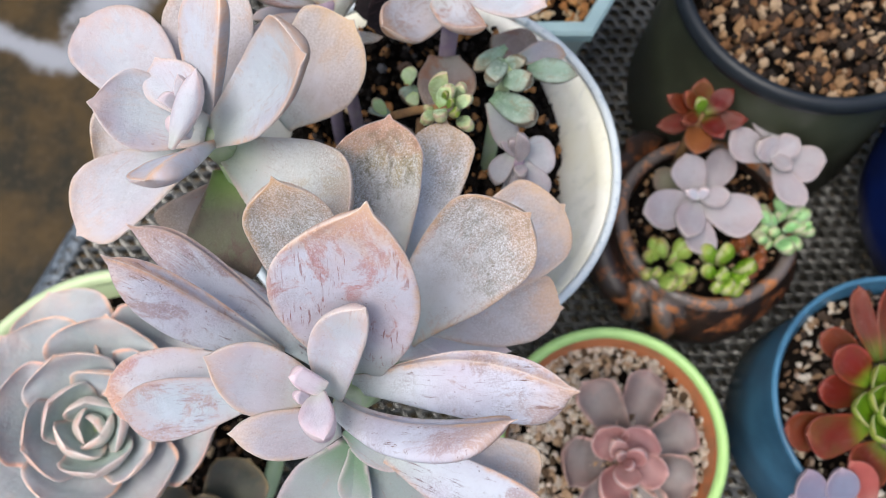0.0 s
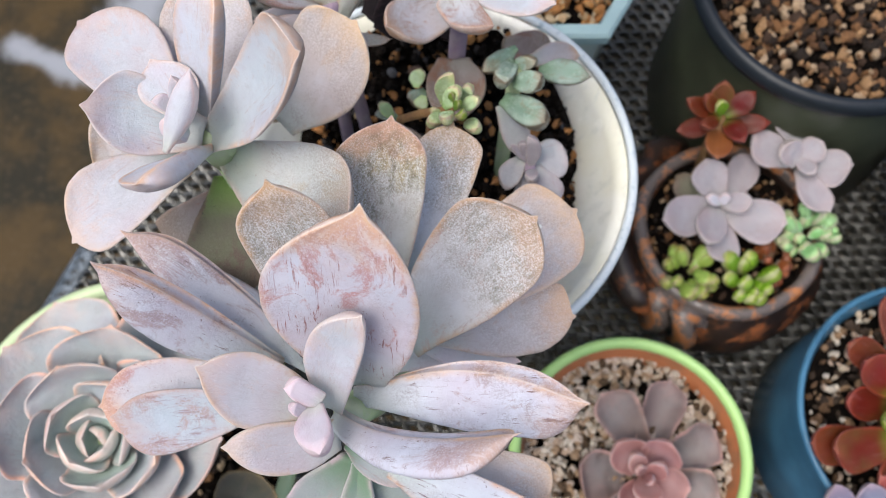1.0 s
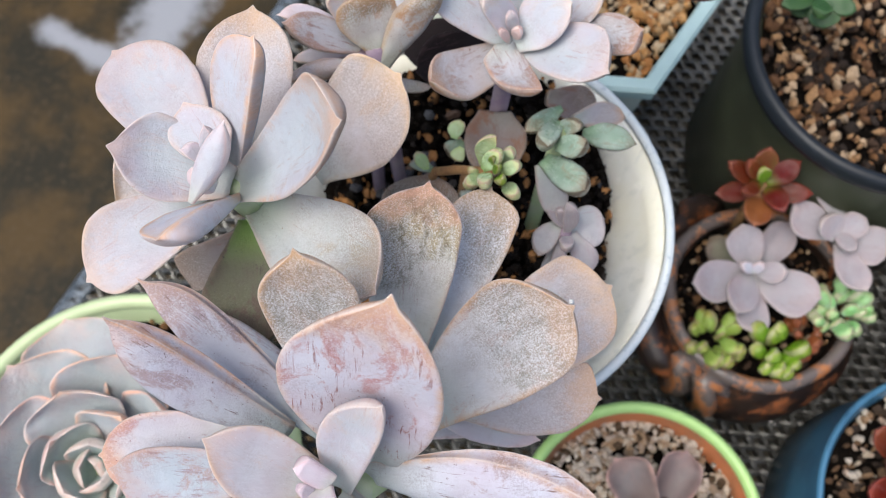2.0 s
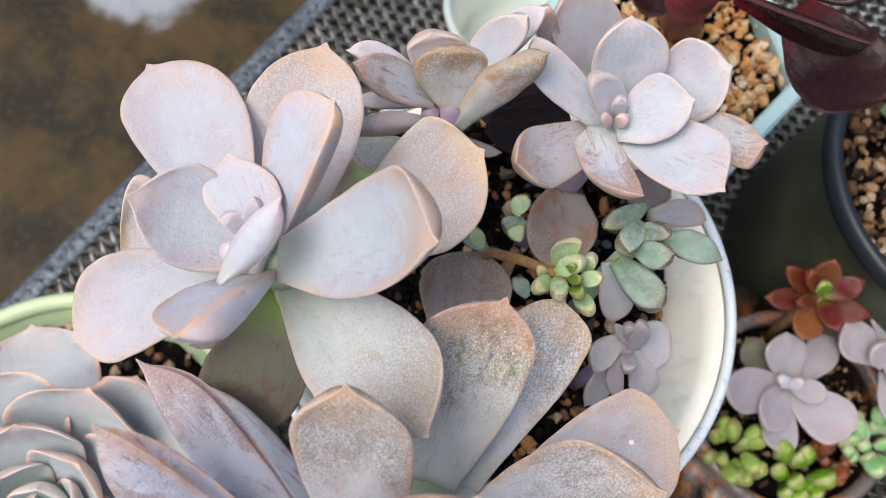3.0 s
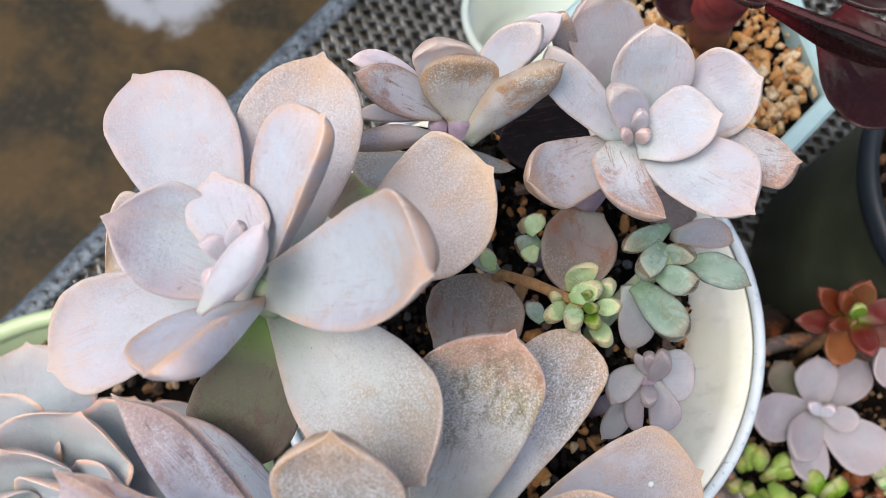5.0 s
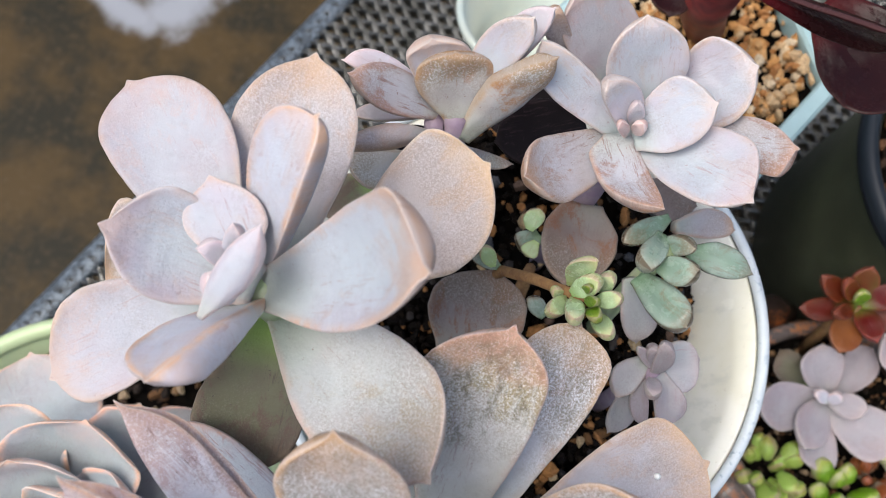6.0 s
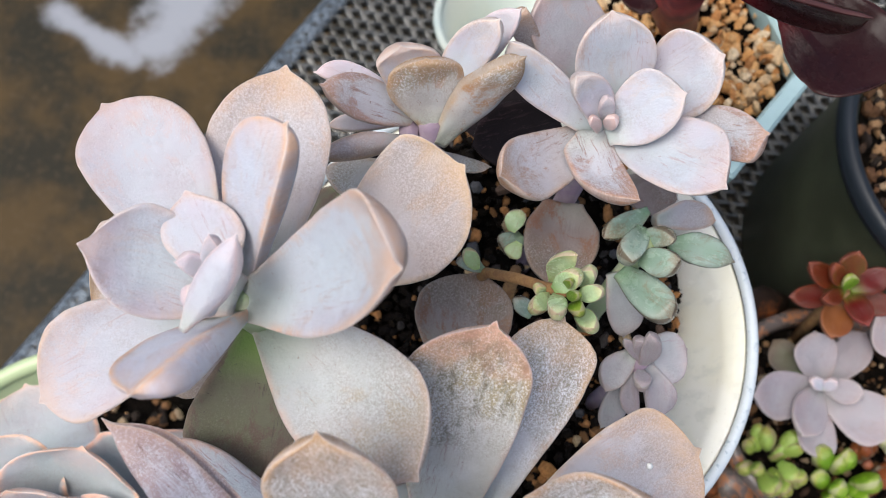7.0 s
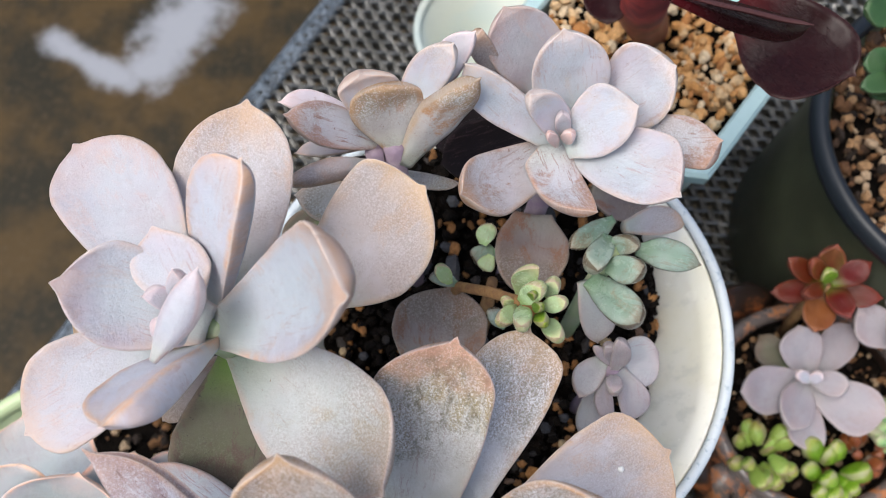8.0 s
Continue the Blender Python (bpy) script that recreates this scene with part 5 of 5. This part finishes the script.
leaf(rosette, (0.1304, -0.0278, 0.0850), (0.1037, -0.0258, 0.0950), (-0.187, -0.934, -0.305), (0.76, 0.0114), (0.76, 0.0179), mat=mauve, wb=0.6, pt=1.35, cup=0.6, frill=0.3)
leaf(rosette, (0.1475, -0.0341, 0.0850), (0.1777, -0.0426, 0.0950), (0.162, 0.938, 0.306), (0.76, 0.0147), (0.76, 0.0143), mat=mauve, wb=0.6, pt=1.35, cup=0.6, frill=0.3)
leaf(rosette, (0.1346, -0.0372, 0.0850), (0.1137, -0.0633, 0.0900), (0.744, -0.636, -0.208), (0.76, 0.0107), (0.76, 0.0109), mat=mauve, wb=0.6, pt=1.35, cup=0.6, frill=0.3)
leaf(rosette, (0.1440, -0.0403, 0.0850), (0.1473, -0.0707, 0.0900), (0.993, 0.115, 0.037), (0.76, 0.0160), (0.76, 0.0178), mat=mauve, wb=0.6, pt=1.35, cup=0.6, frill=0.3)
leaf(rosette, (0.1334, -0.0288, 0.0950), (0.1226, -0.0150, 0.1080), (-0.849, -0.503, -0.164), (0.60, 0.0125), (0.60, 0.0091), mat=rose, pt=1.2, cup=0.5, frill=0.2)
leaf(rosette, (0.1413, -0.0273, 0.0950), (0.1504, -0.0150, 0.1080), (-0.865, 0.477, 0.156), (0.60, 0.0114), (0.60, 0.0114), mat=rose, pt=1.2, cup=0.5, frill=0.2)
leaf(rosette, (0.1430, -0.0317, 0.0930), (0.1606, -0.0387, 0.1030), (0.195, 0.932, 0.304), (0.60, 0.0107), (0.60, 0.0087), mat=rose, pt=1.2, cup=0.5, frill=0.2)
leaf(rosette, (0.1349, -0.0348, 0.0930), (0.1242, -0.0522, 0.1050), (0.768, -0.609, -0.199), (0.60, 0.0089), (0.60, 0.0110), mat=rose, pt=1.2, cup=0.5, frill=0.2)
leaf(rosette, (0.1355, -0.0309, 0.1000), (0.1303, -0.0219, 0.1150), (-0.931, -0.347, -0.115), (0.55, 0.0051), (0.55, 0.0052), mat=rose)
leaf(rosette, (0.1385, -0.0324, 0.1000), (0.1451, -0.0279, 0.1150), (-0.797, 0.578, 0.175), (0.55, 0.0058), (0.55, 0.0058), mat=rose)
leaf(rosette, (0.1369, -0.0324, 0.1000), (0.1354, -0.0468, 0.1120), (0.988, -0.147, -0.050), (0.55, 0.0070), (0.55, 0.0083), mat=rose)
leaf(rosette, (0.1357, -0.0312, 0.1040), (0.1310, -0.0296, 0.1170), (-0.792, -0.574, -0.209), (0.50, 0.0040), (0.50, 0.0025), mat=rose, th=0.004)
leaf(rosette, (0.1365, -0.0328, 0.1040), (0.1381, -0.0363, 0.1170), (0.590, 0.794, 0.145), (0.50, 0.0029), (0.50, 0.0036), mat=rose, th=0.004)
rosette = plant("lilac_rosette", 0.191, 0.123, 0.064, "flat dusky lilac succulent rosette in the clay pot", group="lilac rosettes in the clay pot")
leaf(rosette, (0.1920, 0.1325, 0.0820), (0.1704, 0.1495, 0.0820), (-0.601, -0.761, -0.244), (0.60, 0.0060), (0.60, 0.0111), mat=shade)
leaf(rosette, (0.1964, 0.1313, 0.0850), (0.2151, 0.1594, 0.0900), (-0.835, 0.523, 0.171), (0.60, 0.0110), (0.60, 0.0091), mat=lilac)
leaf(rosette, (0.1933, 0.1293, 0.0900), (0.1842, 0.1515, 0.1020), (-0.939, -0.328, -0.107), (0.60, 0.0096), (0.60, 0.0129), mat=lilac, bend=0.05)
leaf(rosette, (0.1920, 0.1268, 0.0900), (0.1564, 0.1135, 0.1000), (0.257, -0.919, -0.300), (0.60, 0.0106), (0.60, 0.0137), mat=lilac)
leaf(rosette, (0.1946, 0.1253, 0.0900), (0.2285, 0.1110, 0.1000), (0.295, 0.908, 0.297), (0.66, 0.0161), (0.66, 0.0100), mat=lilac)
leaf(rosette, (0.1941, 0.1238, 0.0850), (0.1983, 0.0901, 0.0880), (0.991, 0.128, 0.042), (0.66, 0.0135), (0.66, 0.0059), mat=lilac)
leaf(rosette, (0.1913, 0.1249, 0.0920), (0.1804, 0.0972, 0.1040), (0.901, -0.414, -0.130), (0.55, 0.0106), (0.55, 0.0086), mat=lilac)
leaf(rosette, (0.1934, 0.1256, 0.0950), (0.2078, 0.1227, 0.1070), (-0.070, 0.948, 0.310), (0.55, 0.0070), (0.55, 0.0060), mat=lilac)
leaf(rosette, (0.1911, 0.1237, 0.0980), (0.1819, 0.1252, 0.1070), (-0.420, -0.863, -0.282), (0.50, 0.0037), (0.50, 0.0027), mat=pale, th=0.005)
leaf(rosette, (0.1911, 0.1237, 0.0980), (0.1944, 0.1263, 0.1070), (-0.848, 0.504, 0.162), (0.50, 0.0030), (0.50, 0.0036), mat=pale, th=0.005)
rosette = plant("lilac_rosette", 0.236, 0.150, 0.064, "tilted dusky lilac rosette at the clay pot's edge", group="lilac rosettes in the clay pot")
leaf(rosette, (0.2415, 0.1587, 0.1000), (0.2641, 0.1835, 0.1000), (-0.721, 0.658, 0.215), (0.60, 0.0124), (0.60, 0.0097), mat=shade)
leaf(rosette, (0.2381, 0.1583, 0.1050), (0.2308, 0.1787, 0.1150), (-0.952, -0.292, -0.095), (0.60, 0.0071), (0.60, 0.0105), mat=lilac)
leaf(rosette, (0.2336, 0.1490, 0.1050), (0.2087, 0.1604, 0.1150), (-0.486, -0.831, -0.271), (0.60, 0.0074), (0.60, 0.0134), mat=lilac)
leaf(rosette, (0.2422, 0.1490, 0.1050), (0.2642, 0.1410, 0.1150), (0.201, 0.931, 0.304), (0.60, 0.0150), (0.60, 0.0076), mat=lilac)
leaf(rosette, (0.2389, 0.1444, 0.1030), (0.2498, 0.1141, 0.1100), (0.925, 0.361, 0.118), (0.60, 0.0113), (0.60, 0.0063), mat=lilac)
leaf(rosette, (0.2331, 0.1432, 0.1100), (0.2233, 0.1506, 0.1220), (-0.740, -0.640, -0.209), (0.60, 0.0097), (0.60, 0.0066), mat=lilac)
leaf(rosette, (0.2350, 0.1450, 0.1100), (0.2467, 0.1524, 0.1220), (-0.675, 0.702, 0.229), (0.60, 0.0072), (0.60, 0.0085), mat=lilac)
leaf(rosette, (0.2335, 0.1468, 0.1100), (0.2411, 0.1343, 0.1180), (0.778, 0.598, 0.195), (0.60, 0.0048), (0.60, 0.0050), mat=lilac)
rosette = plant("red_rosette", 0.188, 0.166, 0.066, "small pointed red rosette with a green heart")
tube("stem", [(0.186, 0.155, 0.064), (0.187, 0.162, 0.10), (0.188, 0.166, 0.128)], [0.003, 0.003, 0.003], stem_brown, rosette)
leaf(rosette, (0.1886, 0.1692, 0.1250), (0.1674, 0.1740, 0.1350), (-0.341, -0.894, -0.292), (0.50, 0.0039), (0.50, 0.0068), mat=red, pt=1.6)
leaf(rosette, (0.1884, 0.1677, 0.1280), (0.1885, 0.1813, 0.1420), (-1.000, 0.008, 0.002), (0.50, 0.0060), (0.50, 0.0079), mat=redgreen, pt=1.7)
leaf(rosette, (0.1900, 0.1666, 0.1280), (0.2055, 0.1751, 0.1400), (-0.604, 0.757, 0.247), (0.50, 0.0069), (0.50, 0.0055), mat=red, pt=1.7)
leaf(rosette, (0.1922, 0.1680, 0.1200), (0.2170, 0.1630, 0.1250), (0.128, 0.943, 0.308), (0.50, 0.0077), (0.50, 0.0044), mat=red, pt=1.6)
leaf(rosette, (0.1906, 0.1670, 0.1220), (0.2000, 0.1496, 0.1280), (0.841, 0.514, 0.168), (0.50, 0.0051), (0.50, 0.0070), mat=red, pt=1.6)
leaf(rosette, (0.1904, 0.1690, 0.1180), (0.1863, 0.1433, 0.1180), (0.986, -0.159, -0.052), (0.60, 0.0081), (0.60, 0.0085), mat=rustred, pt=1.5)
leaf(rosette, (0.1878, 0.1680, 0.1200), (0.1633, 0.1597, 0.1220), (0.285, -0.911, -0.298), (0.50, 0.0045), (0.50, 0.0072), mat=red, pt=1.6)
leaf(rosette, (0.1864, 0.1656, 0.1300), (0.1735, 0.1556, 0.1380), (0.485, -0.834, -0.263), (0.50, 0.0021), (0.50, 0.0056), mat=red, pt=1.6)
leaf(rosette, (0.1872, 0.1667, 0.1300), (0.1766, 0.1722, 0.1440), (-0.674, -0.701, -0.232), (0.50, 0.0033), (0.50, 0.0051), mat=redgreen, pt=1.6)
leaf(rosette, (0.1872, 0.1650, 0.1320), (0.1839, 0.1664, 0.1450), (-0.908, -0.376, -0.187), (0.50, 0.0041), (0.50, 0.0036), mat=lime, th=0.004)
rosette = plant("aeonium", 0.284, 0.004, 0.085, "red and green aeonium with a lime green heart")
tube("stem", [(0.285, 0.003, 0.084), (0.284, 0.004, 0.12)], [0.005, 0.005], stem_green, rosette)
leaf(rosette, (0.2845, 0.0241, 0.1000), (0.2725, 0.0648, 0.1150), (-0.964, -0.252, -0.082), (0.60, 0.0043), (0.60, 0.0091), mat=red, pt=0.9)
leaf(rosette, (0.2893, 0.0241, 0.1000), (0.2951, 0.0664, 0.1150), (-0.992, 0.123, 0.040), (0.60, 0.0091), (0.60, 0.0100), mat=red, pt=0.9)
leaf(rosette, (0.2760, 0.0209, 0.1000), (0.2494, 0.0382, 0.1100), (-0.592, -0.766, -0.250), (0.65, 0.0099), (0.65, 0.0079), mat=red, pt=1)
leaf(rosette, (0.2742, 0.0098, 0.1080), (0.2528, 0.0264, 0.1200), (-0.673, -0.703, -0.230), (0.60, 0.0110), (0.60, 0.0099), mat=redgreen, pt=1)
leaf(rosette, (0.2738, 0.0049, 0.1000), (0.2442, 0.0064, 0.1100), (-0.151, -0.940, -0.307), (0.60, 0.0101), (0.60, 0.0091), mat=red, pt=1)
leaf(rosette, (0.2728, -0.0100, 0.1050), (0.2323, -0.0189, 0.1150), (0.132, -0.942, -0.308), (0.70, 0.0086), (0.70, 0.0151), mat=redgreen, pt=0.9)
leaf(rosette, (0.2631, -0.0106, 0.0980), (0.2246, -0.0146, 0.1050), (0.043, -0.950, -0.310), (0.70, 0.0088), (0.70, 0.0130), mat=red, pt=0.9)
leaf(rosette, (0.2793, -0.0232, 0.1000), (0.2591, -0.0418, 0.1050), (0.626, -0.742, -0.242), (0.60, 0.0124), (0.60, 0.0141), mat=red)
spiral(rosette, (0.2915, -0.0070, 0.1080), (-0.12, 0.0, 1.0), 38, 0.044, lime, lime, width=0.27, rise=(88, 46), pt=1.7, th=0.003, cup=0.6)
rosette = plant("lilac_rosette", 0.245, -0.05, 0.08, "pale lilac succulent with one coral leaf")
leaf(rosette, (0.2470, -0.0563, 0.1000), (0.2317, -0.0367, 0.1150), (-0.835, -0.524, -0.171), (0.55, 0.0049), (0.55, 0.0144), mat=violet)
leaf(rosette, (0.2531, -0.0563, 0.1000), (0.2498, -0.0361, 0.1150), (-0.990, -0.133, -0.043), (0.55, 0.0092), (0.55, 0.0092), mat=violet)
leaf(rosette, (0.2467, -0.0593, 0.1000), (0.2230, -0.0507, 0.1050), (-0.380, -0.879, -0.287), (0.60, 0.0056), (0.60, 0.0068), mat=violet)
leaf(rosette, (0.2684, -0.0563, 0.1000), (0.2569, -0.0318, 0.1100), (-0.917, -0.380, -0.124), (0.55, 0.0103), (0.55, 0.0055), mat=pinkleaf)
rosette = plant("dark_aeonium", 0.1, 0.24, 0.145, "glossy dark maroon aeonium leaves over orange grit")
tube("stem", [(0.092, 0.285, 0.145), (0.079, 0.258, 0.2), (0.073, 0.232, 0.26)], [0.010, 0.011, 0.010], plain("maroon_stem", (0.22, 0.035, 0.03), (0.10, 0.018, 0.02), 0.4), rosette, "maroon stem")
leaf(rosette, (0.0634, 0.2662, 0.2200), (0.0626, 0.2390, 0.2150), (0.998, -0.019, -0.060), (0.60, 0.0128), (0.60, 0.0083), mat=maroon)
leaf(rosette, (0.1023, 0.2113, 0.2850), (0.1373, 0.1789, 0.2920), (0.635, 0.738, 0.227), (0.60, 0.0242), (0.60, 0.0121), mat=maroon, pt=1, th=0.004)
leaf(rosette, (0.0678, 0.1799, 0.3250), (0.1046, 0.1594, 0.3450), (-0.453, 0.054, 0.890), (0.55, 0.0124), (0.55, 0.0012), mat=maroon, th=0.004)
leaf(rosette, (0.0584, 0.2260, 0.2900), (0.0756, 0.1966, 0.3000), (0.823, 0.541, 0.175), (0.60, 0.0099), (0.60, 0.0079), mat=maroon)
leaf(rosette, (0.0734, 0.2093, 0.3100), (0.1134, 0.1939, 0.3200), (0.275, 0.913, 0.302), (0.60, 0.0069), (0.60, 0.0037), mat=maroon)
rosette = plant("green_shoot", 0.19, 0.25, 0.145, "deep green leafy shoot in the large pot")
leaf(rosette, (0.2017, 0.2442, 0.1900), (0.1802, 0.2383, 0.1900), (0.250, -0.911, -0.329), (0.60, 0.0061), (0.60, 0.0042), mat=green2)
leaf(rosette, (0.2017, 0.2442, 0.1900), (0.2033, 0.2292, 0.1850), (0.994, 0.107, 0.003), (0.60, 0.0086), (0.60, 0.0086), mat=green2)
leaf(rosette, (0.2017, 0.2442, 0.1900), (0.2185, 0.2378, 0.1900), (0.336, 0.892, 0.302), (0.60, 0.0054), (0.60, 0.0046), mat=green2)
leaf(rosette, (0.2017, 0.2442, 0.1900), (0.1893, 0.2443, 0.2000), (-0.266, -0.911, -0.316), (0.60, 0.0069), (0.60, 0.0034), mat=green2)
leaf(rosette, (0.2017, 0.2442, 0.1900), (0.2035, 0.2544, 0.2000), (-0.991, 0.108, 0.073), (0.60, 0.0048), (0.60, 0.0064), mat=green2)
leaf(rosette, (0.1960, 0.2353, 0.2000), (0.1943, 0.2206, 0.2100), (0.993, -0.121, -0.009), (0.60, 0.0058), (0.60, 0.0047), mat=green2)
leaf(rosette, (0.2010, 0.2815, 0.1900), (0.1808, 0.2769, 0.1950), (0.126, -0.933, -0.337), (0.60, 0.0081), (0.60, 0.0087), mat=green2)
leaf(rosette, (0.2052, 0.2578, 0.1850), (0.1836, 0.2534, 0.1850), (0.187, -0.923, -0.337), (0.60, 0.0073), (0.60, 0.0065), mat=green2)
leaf(rosette, (0.2097, 0.2464, 0.1800), (0.1878, 0.2420, 0.1800), (0.186, -0.923, -0.337), (0.60, 0.0061), (0.60, 0.0044), mat=green2)


def beads(name, label, x, y, z, spread, count, size, mat, seed, up=0.7):
    """A tuft of plump little sedum leaves."""
    p = plant(name, x, y, z, label, "sedum")
    rnd = random.Random(seed)
    for _ in range(count):
        a, q = rnd.uniform(0, 6.28), spread * math.sqrt(rnd.random())
        b = Vector((x + q * math.cos(a), y + q * math.sin(a), z + rnd.uniform(0.0, 0.012)))
        d = Vector((math.cos(a + rnd.uniform(-1, 1)), math.sin(a + rnd.uniform(-1, 1)), up + rnd.uniform(-0.2, 0.5))).normalized()
        ln = size * rnd.uniform(0.75, 1.2)
        leaf(p, tuple(b), tuple(b + d * ln), tuple(d.orthogonal()), (0.55, ln * 0.34), (0.55, ln * 0.34), mat=mat, th=ln * 0.62, cup=0.0, pt=1.1, wb=0.5)


beads("sedum_tuft", "tuft of jade green plump sedum", 0.243, 0.108, 0.078, 0.012, 26, 0.012, fresh, 21)
beads("sedum_tuft", "lime green plump sedum leaves", 0.206, 0.083, 0.074, 0.009, 12, 0.014, lime, 22, 1.6)
beads("sedum_tuft", "yellow-green plump sedum leaves", 0.173, 0.088, 0.072, 0.011, 18, 0.012, yellow, 23)
beads("sedum_tuft", "rusty yellow-green sedum tuft", 0.225, 0.094, 0.072, 0.008, 14, 0.010, rustred, 24)
